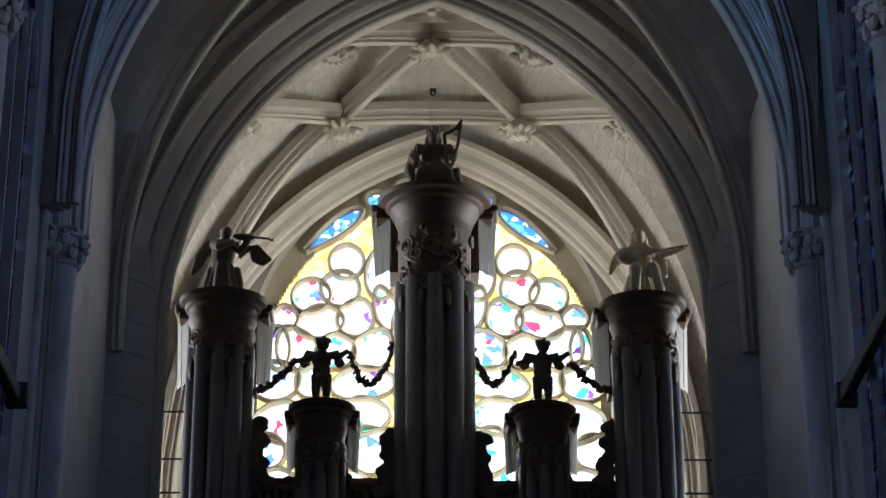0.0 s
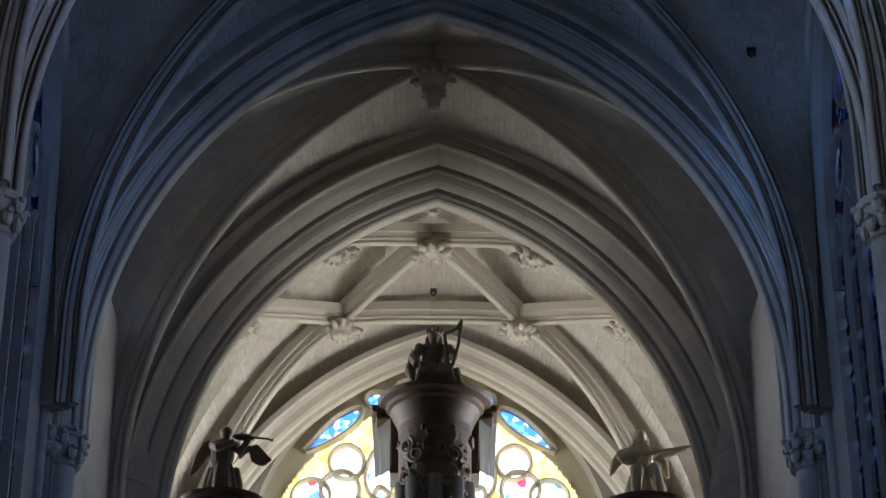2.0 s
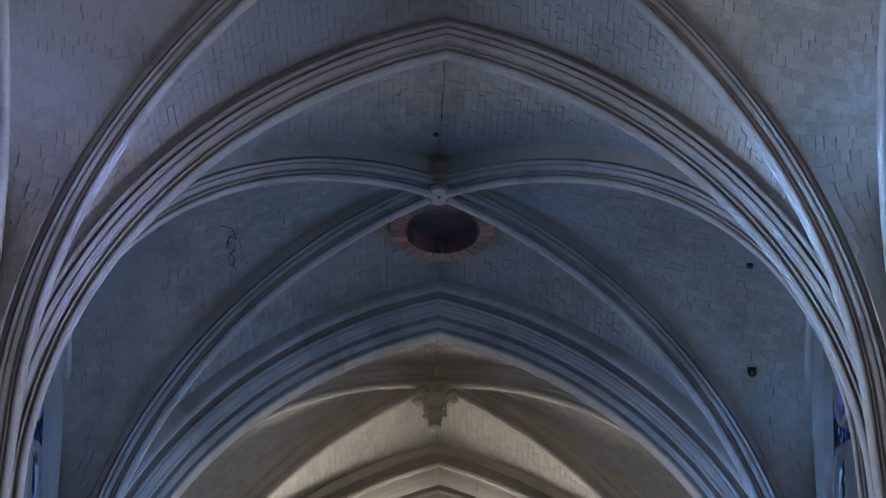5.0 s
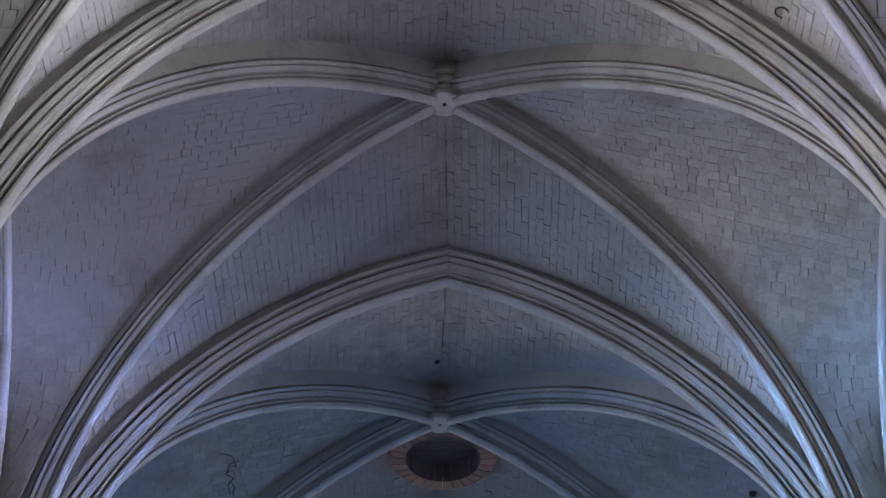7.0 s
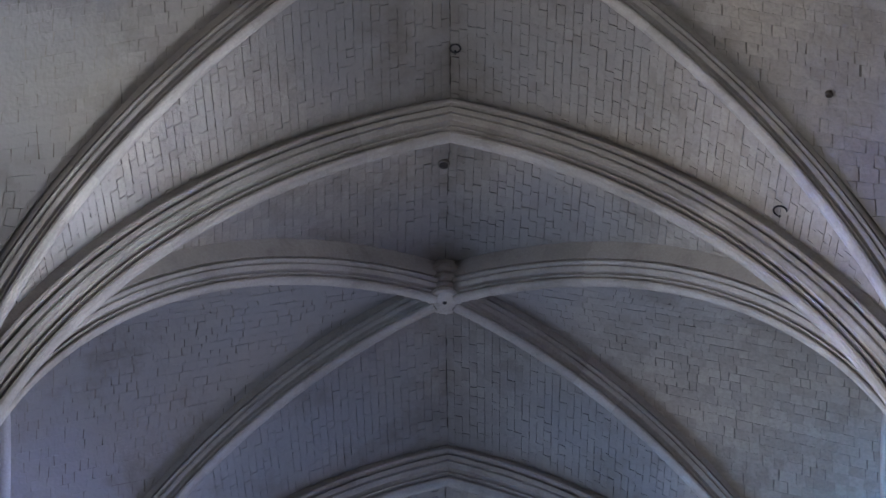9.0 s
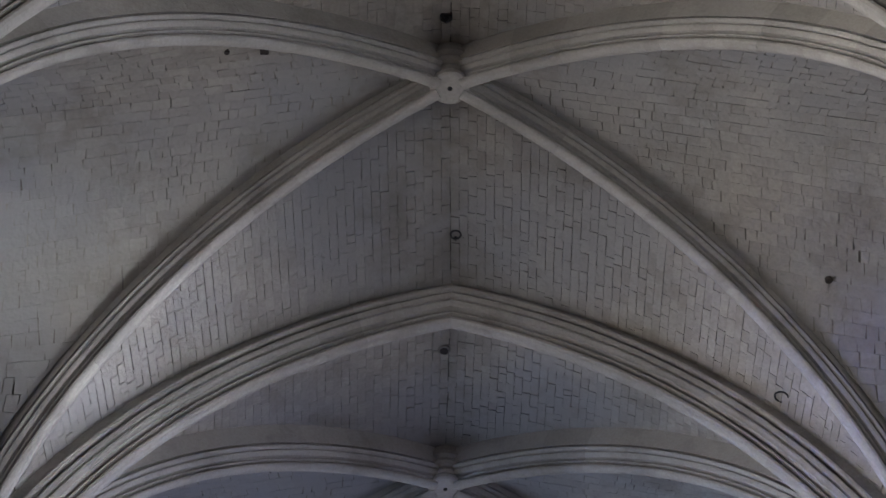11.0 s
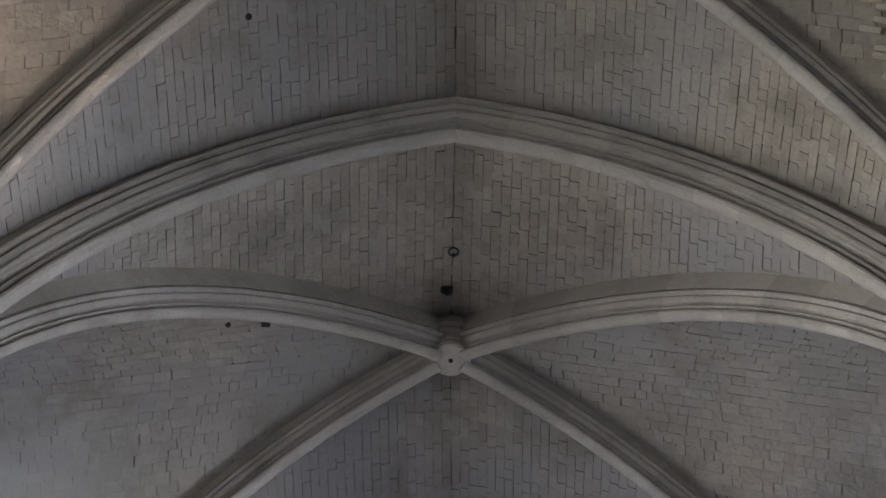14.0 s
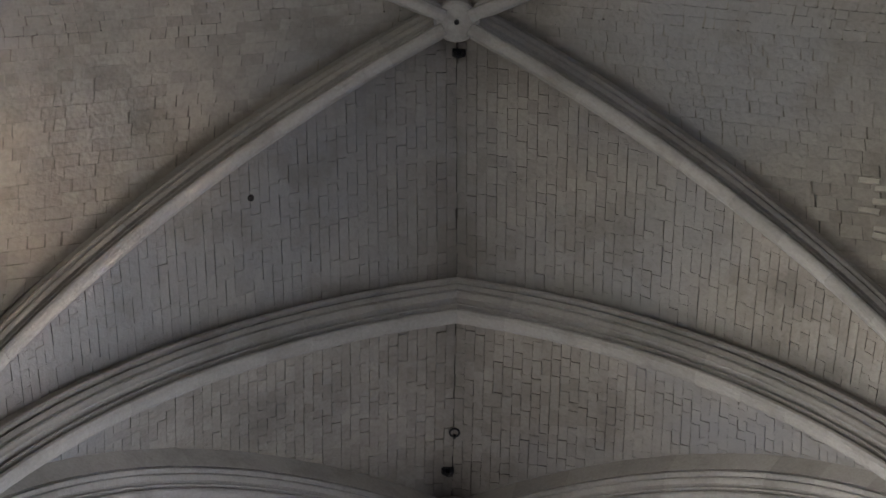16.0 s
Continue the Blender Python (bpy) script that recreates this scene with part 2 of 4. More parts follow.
def tube(bm, pts, r, n=8):
    """A round bar along points; r: one radius, or one for each point."""
    pts = [Vector(p) for p in pts]
    rs = r if isinstance(r, (list, tuple)) else [r] * len(pts)
    rings = []
    for i, p in enumerate(pts):
        d = (pts[min(i + 1, len(pts) - 1)] - pts[max(i - 1, 0)]).normalized()
        s = d.cross(Vector((0.31, 0.17, 0.93))).normalized()
        u = s.cross(d)
        rings.append([p + (s * math.cos(2 * math.pi * k / n) + u * math.sin(2 * math.pi * k / n)) * rs[i] for k in range(n)])
    loft(bm, rings)


def ball(bm, at, size, rot=(0, 0, 0), seg=12):
    m = pose(*at, *rot) @ Matrix.Diagonal((*size, 1))
    bmesh.ops.create_uvsphere(bm, u_segments=seg, v_segments=max(6, seg * 2 // 3), radius=1.0, matrix=m)


# ---------------------------------------------------------------- arches and ribs
# profile of a rib: (across, outward from the soffit), a chain from web to web
# transverse arches: recessed body, projecting roll, sloping band with fine beads, deep quirks and a soffit torus
HALF = [(0.19, 0.66), (0.19, 0.47), (0.195, 0.44), (0.245, 0.435), (0.275, 0.42), (0.285, 0.395), (0.272, 0.365), (0.235, 0.352), (0.10, 0.345), (0.10, 0.305), (0.245, 0.298), (0.252, 0.278), (0.236, 0.25), (0.224, 0.222), (0.13, 0.214), (0.13, 0.192),
        (0.214, 0.186), (0.206, 0.164), (0.18, 0.138), (0.164, 0.112), (0.02, 0.104), (0.02, 0.07), (0.108, 0.064), (0.118, 0.052), (0.108, 0.04), (0.015, 0.036), (0.015, 0.002), (0.082, -0.004), (0.10, -0.032), (0.09, -0.062), (0.055, -0.084), (0.016, -0.092)]
RIB_PROFILE = [(-s, d) for s, d in HALF] + [(s, d) for s, d in HALF[::-1]]
# diagonals: narrower, with a taller plain body
DIAG_HALF = [(0.168, 0.74), (0.172, 0.268), (0.06, 0.262), (0.06, 0.226), (0.176, 0.22), (0.186, 0.206), (0.172, 0.184), (0.15, 0.168), (0.09, 0.164), (0.09, 0.145), (0.15, 0.14), (0.142, 0.116), (0.122, 0.09), (0.11, 0.078),
             (0.015, 0.072), (0.015, 0.044), (0.084, 0.038), (0.092, 0.028), (0.084, 0.018), (0.012, 0.014), (0.012, -0.014), (0.07, -0.018), (0.082, -0.04), (0.072, -0.066), (0.045, -0.084), (0.014, -0.092)]
DIAG_PROFILE = [(-s, d) for s, d in DIAG_HALF] + [(s, d) for s, d in DIAG_HALF[::-1]]
STAR_HALF = [(0.20, 0.60), (0.20, 0.36), (0.185, 0.335), (0.14, 0.325), (0.115, 0.27), (0.11, 0.21), (0.125, 0.19), (0.14, 0.165), (0.125, 0.14), (0.07, 0.125), (0.06, 0.095), (0.09, 0.075), (0.10, 0.045), (0.085, 0.012), (0.05, -0.008), (0.02, -0.012)]
STAR_PROFILE = [(-s, d) for s, d in STAR_HALF] + [(s, d) for s, d in STAR_HALF[::-1]]
LIERNE_PROFILE = [(s * 0.85, d * 0.8) for s, d in STAR_PROFILE]
WEST_PROFILE = [(-0.42, 0.62), (-0.42, 0.48), (-0.34, 0.45), (-0.26, 0.36), (-0.22, 0.22), (-0.16, 0.14), (-0.05, 0.12), (-0.02, 0.03), (0.05, 0.0), (0.14, 0.0), (0.14, 0.62)]
# heavy arches: moulded orders on the nave side, plain soffit behind

# tower arch: hood roll, dark hollow, broad order, quirk, slim order, quirk, plain soffit
TOWER_PROFILE = [(-0.70, 1.05), (-0.70, 0.52), (-0.69, 0.46), (-0.655, 0.425), (-0.60, 0.415), (-0.565, 0.43), (-0.55, 0.56), (-0.44, 0.58), (-0.425, 0.50), (-0.425, 0.40), (-0.445, 0.375), (-0.45, 0.34), (-0.425, 0.315), (-0.40, 0.31), (-0.395, 0.285),
                 (-0.37, 0.27), (-0.33, 0.235), (-0.27, 0.215), (-0.265, 0.20), (-0.24, 0.18), (-0.20, 0.17), (-0.175, 0.18), (-0.16, 0.30), (-0.09, 0.31), (-0.07, 0.23), (-0.072, 0.165), (-0.085, 0.145), (-0.075, 0.115), (-0.045, 0.098), (-0.02, 0.10),
                 (-0.005, 0.085), (0.03, 0.066), (0.055, 0.07), (0.06, 0.17), (0.12, 0.17), (0.125, 0.06), (0.12, 0.035), (0.135, 0.01), (0.17, 0.0), (0.42, 0.0), (0.46, 0.05), (0.46, 1.05)]
# organ arch: roll, sloping plain band, quirk, hollow band, quirk, lip
INNER_PROFILE = [(-1.12, 1.16), (-1.12, 0.98), (-1.10, 0.95), (-0.98, 1.05), (-0.95, 0.84), (-1.05, 0.765), (-1.045, 0.72), (-1.0, 0.69), (-0.95, 0.695), (-0.925, 0.715), (-0.90, 0.70), (-0.80, 0.62), (-0.70, 0.555), (-0.60, 0.505), (-0.575, 0.50), (-0.57, 0.62), (-0.49, 0.64), (-0.475, 0.50),
                 (-0.49, 0.46), (-0.47, 0.42), (-0.43, 0.40), (-0.39, 0.345), (-0.33, 0.28), (-0.25, 0.225), (-0.17, 0.19), (-0.15, 0.195), (-0.14, 0.31), (-0.06, 0.31), (-0.05, 0.18), (-0.06, 0.14), (-0.035, 0.105), (0.0, 0.085), (0.02, 0.045), (0.07, 0.012), (0.14, 0.0), (0.30, 0.0), (0.36, 0.06), (0.36, 1.16)]


def arch_point(arch, a, out=0.0):
    """Half arch on its right side: angle a from its springing, moved outward."""
    c, r, zc = arch
    return Vector((-c + (r + out) * math.cos(a), 0, zc + (r + out) * math.sin(a)))


def top_angle(arch, out=0.0):
    c, r, zc = arch
    return math.acos(c / (r + out))


def sweep_mesh(name, arch, profile, a0, a1, mat, clip=False, cuts=2, jitter=0.0):
    """One voussoir of the right half arch in the plane y = 0."""
    bm = bmesh.new()
    rings = []
    for i in range(cuts + 1):
        a = a0 + (a1 - a0) * i / cuts
        ring = []
        for s, d in profile:
            p = arch_point(arch, a, d)
            if clip and p.x < 0.0:                # the two halves meet on the axis
                p = Vector((0.0, 0.0, arch[2] + math.sqrt((arch[1] + d) ** 2 - arch[0] ** 2)))
            ring.append((p.x, s, p.z))
        rings.append(ring)
    loft(bm, rings)
    bmesh.ops.recalc_face_normals(bm, faces=bm.faces)
    me = bpy.data.meshes.new(name)
    bm.to_mesh(me)
    bm.free()
    me.materials.append(mat)
    return me


def stilt_mesh(name, arch, profile, z0, mat):
    """The upright foot of a half arch below its centre's height."""
    c, r, zc = arch
    bm = bmesh.new()
    loft(bm, [[(-c + r + d, s, z) for s, d in profile] for z in (z0, zc)])
    bmesh.ops.recalc_face_normals(bm, faces=bm.faces)
    me = bpy.data.meshes.new(name)
    bm.to_mesh(me)
    bm.free()
    me.materials.append(mat)
    return me


def half_arch(parent, arch, profile, placing, mat, key_gap=0.0, stone=0.62, clip=True, foot=SPRING):
    """Voussoirs of one half arch, each a part; placings share the meshes."""
    c, r, zc = arch
    top = math.acos((c + key_gap) / r)
    n = max(4, round(top * r / stone))
    joint = 0.0007 / r
    step = top / n
    regular = sweep_mesh("voussoir", arch, profile, joint, step - joint, mat)
    extra = 0.22 if clip else 0.0
    last = sweep_mesh("voussoir", arch, profile, (n - 1) * step + joint, top + extra, mat, clip=clip, cuts=6)
    feet = stilt_mesh("springer", arch, profile, foot, mat) if zc > foot + 0.05 else None
    for m in placing:
        for k in range(n - 1):
            turn = Matrix.Translation((-c, 0, zc)) @ Matrix.Rotation(-k * step, 4, "Y") @ Matrix.Translation((c, 0, -zc))
            share("voussoir", regular, m @ turn, parent)
        share("voussoir", last, m, parent)
        if feet:
            share("springer", feet, m, parent)


def transverse_arch(name, y, arch, profile, mat, label, foot=SPRING, stone=0.62):
    a = empty(name, label, "arch", "transverse arches", "structure")
    dx = CROWN_X.get(min(range(len(BAYS)), key=lambda k: abs(BAYS[k] - y)), 0.0)
    both = [Matrix.Translation((dx, y, 0)), Matrix.Translation((dx, y, 0)) @ Matrix.Diagonal((-1, 1, 1, 1))]
    half_arch(a, arch, profile, both, mat, foot=foot, stone=stone)
    return a


def curve_points(arch, out, n, key_gap=0.0, foot=None):
    """Points (along, z) of a half arch from its foot to its top, evenly spaced along it."""
    c, r, zc = arch
    top = math.acos((c + key_gap) / (r + out))
    pts = [(-c + (r + out) * math.cos(top * i / 80), zc + (r + out) * math.sin(top * i / 80)) for i in range(81)]
    if foot is not None and foot < zc:
        pts = [(-c + r + out, foot)] + pts
    lens = [0.0]
    for p, q in zip(pts, pts[1:]):
        lens.append(lens[-1] + math.dist(p, q))
    res = []
    for i in range(n + 1):
        s = lens[-1] * i / n
        k = max(j for j in range(len(lens)) if lens[j] <= s + 1e-9)
        k = min(k, len(pts) - 2)
        f = (s - lens[k]) / (lens[k + 1] - lens[k])
        res.append((pts[k][0] + (pts[k + 1][0] - pts[k][0]) * f, pts[k][1] + (pts[k + 1][1] - pts[k][1]) * f))
    return res


def stone_cell(verts, faces, mats, rows, length, rng, skip=None, rough=0.004, joint=0.003, seam=0.0, anchor=0, bedded=1.0, headed=0.6, wobble=0.006):
    """Courses of stones between two border curves. rows: pairs of border points; each stone is a slab of its own, with mortar behind.
    anchor: the border from which the head joints are set out, 0 or 1."""
    n = len(rows) - 1
    for i in range(n):
        (a0, b0), (a1, b1) = rows[i], rows[i + 1]
        if anchor:
            a0, b0, a1, b1 = b0, a0, b1, a1
        w0, w1 = (b0 - a0).length, (b1 - a1).length
        up = (b0 - a0).cross(a1 - a0) + (b1 - a1).cross(a1 - a0)
        if max(w0, w1) < 0.02 or up.length < 1e-9:
            continue
        up.normalize()
        if up.z < 0:
            up = -up
        pieces = max(1, round(max(w0, w1) / 0.4))
        k = len(verts)
        for q in range(pieces + 1):                                   # the mortar bed follows the twist of the course
            verts += [a0.lerp(b0, q / pieces) + up * 0.02, a1.lerp(b1, q / pieces) + up * 0.02]
        faces += [(k + 2 * q, k + 2 * q + 2, k + 2 * q + 3, k + 2 * q + 1) for q in range(pieces)]
        mats += [1] * pieces
        big = max(w0, w1)
        cuts, t = [0.0], -rng.random() * length
        while t < big:
            t += length * rng.uniform(0.55, 1.45)
            if 0.06 < t < big - 0.06:
                cuts.append(t)
        cuts.append(big)
        h = max((a1 - a0).length, 0.05)
        for d0, d1 in zip(cuts, cuts[1:]):
            jv = joint * bedded * rng.uniform(0.3, 1.2) / h
            ju = joint * headed * rng.uniform(-0.2, 1.5)
            wv, wu = wobble * min(1.0, bedded) / h, wobble * 1.3

            def at(d, v, dz):
                u0, u1 = min(max(d / max(w0, 1e-6), 0.0), 1.0), min(max(d / max(w1, 1e-6), 0.0), 1.0)
                return a0.lerp(b0, u0).lerp(a1.lerp(b1, u1), v) + up * dz
            mid = at((d0 + d1) / 2, 0.5, 0)
            if skip and skip(mid):
                continue
            edge = (1.0 - rng.random() ** 4 * seam * 2) if i == n - 1 and seam else 1 - jv       # ragged seam along the ridge
            tilt, lift = rng.uniform(-rough, rough), rng.uniform(-rough, rough)
            corners = [(d0 + ju, jv, lift + tilt), (d1 - ju, jv, lift), (d1 - ju, edge, lift - tilt), (d0 + ju, edge, lift)]
            corners = [(d + rng.uniform(-wu, wu) * (0.01 < d < big - 0.01), v + rng.uniform(-wv, wv), dz + rng.uniform(-0.002, 0.002)) for d, v, dz in corners]
            if (at(*corners[0][:2], 0) - at(*corners[1][:2], 0)).length + (at(*corners[2][:2], 0) - at(*corners[3][:2], 0)).length < 0.03:
                continue
            k = len(verts)
            verts += [at(*c) for c in corners] + [at(u, v, 0.03) for u, v, dz in corners]
            faces += [(k, k + 1, k + 2, k + 3)] + [(k + q, k + 4 + q, k + 4 + (q + 1) % 4, k + (q + 1) % 4) for q in range(4)]
            mats += [0] * 5


def form_curve(zapex, ya, ym, zstilt):
    """Wall arch of one bay, half of it: height to place along the wall."""
    half = abs(ym - ya)
    rise = zapex - zstilt
    r = (half * half + rise * rise) / (2 * half)

    def at(z):
        if z <= zstilt:
            return ya
        d = math.sqrt(max(r * r - (z - zstilt) ** 2, 0.0))
        off = min(half, r - d)
        return ya + math.copysign(off, ym - ya)
    return at


def vault_bay(index, front, back, mat, bed, label, key_z=25.75, wall_apex=24.7, front_out=RIB_H, back_out=RIB_H, course=0.118, length=0.215, skip=None, rough=0.006, seats=(0.0, -0.18)):
    """Web of one bay: eight half cells from borders on the arches, the diagonals and the wall arches.
    seats: how high the two kinds of cell sit on the diagonals."""
    y0, y1 = BAYS[index], BAYS[index + 1]
    kx, ym = BOSSES.get(index, (0.0, (y0 + y1) / 2))
    rng = random.Random(11 + index)
    verts, faces, mats = [], [], []
    dk = key_z - (DIAG_ARCH[2] + math.sqrt(DIAG_ARCH[1] ** 2 - DIAG_ARCH[0] ** 2))
    n = round(11.5 / course)
    dg = curve_points(DIAG_ARCH, RIB_H + seats[0], n, foot=SPRING)
    dmax = dg[0][0]
    for yt, arch, out in ((y0, front, front_out), (y1, back, back_out)):
        yc = yt + math.copysign(CORNER.get(index, (0.48, 0.48))[yt > ym], ym - yt)
        tc = curve_points(arch, out, n, foot=SPRING)
        for side in (-1, 1):
            rows = []
            for (s, z), (x, zt) in zip(dg, tc):
                f = s / dmax
                rows.append((Vector((side * x + CROWN_X.get(index + (yt > ym), 0.0), yt, zt)), Vector((side * f * WALL_X + kx * (1 - f), ym + (yc - ym) * f, z + dk * (1 - f)))))
            stone_cell(verts, faces, mats, rows, length, rng, skip, rough, joint=0.0031, seam=0.12 if rough > 0.003 else 0.0, headed=0.7, wobble=rough * 0.6)
            # the wall cell
            rows = []
            m = round(11.5 / (course * 2.3))
            half, rise = abs(ym - yc), wall_apex - 20.3
            rad = (half * half + rise * rise) / (2 * half)
            for s, z in curve_points(DIAG_ARCH, RIB_H + seats[1], m, foot=SPRING):
                f = s / dmax
                y = ym + (yc - ym) * f
                off = half * (1 - f)
                zw = 20.3 + math.sqrt(max(rad * rad - (rad - off) ** 2, 0.0))
                if f > 0.995:
                    zw = min(zw, z + 0.4)
                rows.append((Vector((side * f * WALL_X + kx * (1 - f), y, z + dk * (1 - f))), Vector((side * (WALL_X + 0.02), y, zw))))
            stone_cell(verts, faces, mats, rows, length * 0.9, rng, skip, rough * 0.7, joint=0.0032, anchor=1, bedded=0.32, headed=1.5, wobble=rough * 1.5)
    me = bpy.data.meshes.new("vault_web")
    me.from_pydata([tuple(v) for v in verts], [], faces)
    me.materials.append(mat)
    me.materials.append(bed)
    me.polygons.foreach_set("material_index", mats)
    ob = new("ceiling_%d" % (index + 1), me)
    return tagged(ob, label, "vault", "vault bays", "structure")


def diagonal_ribs(index, mat, key_z=25.68, profile=DIAG_PROFILE, gap=0.17):
    y0, y1 = BAYS[index], BAYS[index + 1]
    kx, ym = BOSSES.get(index, (0.0, (y0 + y1) / 2))
    for ends in (((-1, y0), (1, y1)), ((1, y0), (-1, y1))):
        rib = empty("diagonal_rib", "moulded grey limestone diagonal vault rib of many blocks", "rib", "diagonal ribs", "structure")
        for sx, yt in ends:
            off = CORNER.get(index, (0.48, 0.48))[yt > ym]
            corner = Vector((sx * (WALL_X - 0.55) - kx, yt + math.copysign(off, ym - yt) - ym))
            length = corner.length
            zc = 18.45
            rise = key_z - zc
            r = (length * length + rise * rise) / (2 * length)
            r = max(r * 1.018, length)
            arch = (r - length, r, key_z - math.sqrt(r * r - (r - length) ** 2))
            place = Matrix.Translation((kx, ym, 0)) @ Matrix.Rotation(math.atan2(corner.y, corner.x), 4, "Z")
            half_arch(rib, arch, profile, [place], mat, key_gap=gap, clip=False, stone=0.7)


def keystone(x, y, z, mat, label):
    k = empty("keystone", label, "keystone", "keystones", at=(x, y, z))
    bm = bmesh.new()
    lathe(bm, 0, 0, [(0.005, 0.03), (0.03, 0.03), (0.035, 0.0), (0.22, 0.0), (0.25, 0.02), (0.262, 0.07), (0.235, 0.11), (0.20, 0.20)], 28)
    part("disc", bm, mat, k, smooth=False)
    bm = bmesh.new()
    lathe(bm, 0, 0, [(0.20, 0.12), (0.24, 0.14), (0.255, 0.18), (0.235, 0.22), (0.235, 0.25), (0.285, 0.27), (0.305, 0.32), (0.28, 0.36), (0.28, 0.40), (0.335, 0.43), (0.345, 0.50), (0.31, 0.54), (0.31, 0.62)], 28)
    part("collar", bm, mat, k)
    # black plug in the recess: its colour gives the rope hole's shade
    bm = bmesh.new()
    lathe(bm, 0, 0, [(0.012, -0.004), (0.028, -0.004), (0.028, 0.02), (0.012, 0.02)], 12)
    part("rope_hole", bm, IRON, k, "dark round rope hole")
    return k


# ---------------------------------------------------------------- vaults
NAVE_LABEL = "grey-brown limestone rib vault web with cracked open joints"
OCULUS = (0.05, 31.75)
for i in range(5):
    hole = (lambda p: math.hypot(p.x - OCULUS[0], p.y - OCULUS[1]) < 0.72) if i == 4 else None
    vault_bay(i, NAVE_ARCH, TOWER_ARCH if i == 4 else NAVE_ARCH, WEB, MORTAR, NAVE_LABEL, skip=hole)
    diagonal_ribs(i, RIB)
    keystone(*BOSSES.get(i, (0.0, (BAYS[i] + BAYS[i + 1]) / 2)), 25.61, RIB, "pale round limestone keystone with a rope hole")
vault_bay(5, TOWER_ARCH, ORGAN_ARCH, STAR, PALE_BED, "smooth warm limestone vault web over the organ loft", key_z=26.35, rough=0.002, seats=(-0.06, -0.06), back_out=0.95, front_out=0.75)
diagonal_ribs(5, STARRIB, 26.35, STAR_PROFILE, gap=0.02)
vault_bay(6, ORGAN_ARCH, (2.6, 8.1, 17.2), STAR, PALE_BED, "pale cream limestone star vault web above the organ", key_z=26.5, wall_apex=24.4, rough=0.002, seats=(-0.06, -0.06), front_out=0.95, back_out=0.8)
for i in range(1, 5):
    transverse_arch("transverse_arch", BAYS[i], NAVE_ARCH, RIB_PROFILE, RIB, "moulded grey limestone transverse arch across the nave")
transverse_arch("tower_arch", BAYS[5], TOWER_ARCH, TOWER_PROFILE, RIB, "deep many-rolled limestone arch before the organ loft", foot=SPRING - 0.2)
transverse_arch("organ_arch", BAYS[6], ORGAN_ARCH, INNER_PROFILE, STARRIB, "broad hollow-moulded limestone arch framing the organ", foot=9.0)
transverse_arch("west_wall_arch", BAYS[7] - 0.15, (2.6, 8.1, 17.2), WEST_PROFILE, STARRIB, "moulded limestone wall arch round the west window", foot=12.0)
# ---------------------------------------------------------------- shell
floor = mesh_object("floor", box(-WALL_X - 1, WALL_X + 1, EAST_Y - 1, 51, -0.3, 0.0), FLOOR)
tagged(floor, "worn grey stone flag floor of the nave", "floor", kind="structure")
# out of view, added to close the nave behind the camera
east = mesh_object("wall_east", box(-WALL_X - 1, WALL_X + 1, EAST_Y - 1, EAST_Y, 0, 28), WALLS)
tagged(east, "unseen plain limestone wall closing the nave behind", "wall", kind="structure")
# unseen roof, added to keep sun and sky off the webs
roof = mesh_object("ceiling_attic", box(-WALL_X - 1, WALL_X + 1, EAST_Y - 1, 51, 28.0, 28.3), PLANK)
tagged(roof, "unseen dark boarded roof closing off the sky above the vaults", "roof", kind="structure")


def pointed(half, zs, za, n=14):
    """Right half of a pointed opening: (offset, z) from its springing to its top."""
    rise = za - zs
    r = (half * half + rise * rise) / (2 * half)
    top = math.acos((r - half) / r)
    return [(-(r - half) + r * math.cos(top * i / n), zs + r * math.sin(top * i / n)) for i in range(n + 1)]


def wall_with_window(bm, u0, u1, z0, z1, uc, half, sill, zs, za, place):
    """A wall panel with one pointed opening that goes right through; place(u, z, depth) gives the point, depth 0 or 1."""
    right = [(uc + o, z) for o, z in pointed(half, zs, za)]
    left = [(uc - o, z) for o, z in pointed(half, zs, za)][::-1]
    outline = [(uc - half, sill)] + left[::-1] + right[::-1][1:] + [(uc + half, sill)]
    for d in (0, 1):
        def quad(*pts):
            bm.faces.new([bm.verts.new(place(u, z, d)) for u, z in pts])
        quad((u0, z0), (uc - half, z0), (uc - half, z1), (u0, z1))
        quad((uc + half, z0), (u1, z0), (u1, z1), (uc + half, z1))
        quad((uc - half, z0), (uc + half, z0), (uc + half, sill), (uc - half, sill))
        crown = left[::-1] + right[::-1][1:]
        for a, b in zip(crown, crown[1:]):
            quad(a, b, (b[0], z1), (a[0], z1))
    for a, b in zip(outline, outline[1:] + outline[:1]):
        bm.faces.new([bm.verts.new(place(*q)) for q in ((*a, 0), (*b, 0), (*b, 1), (*a, 1))])


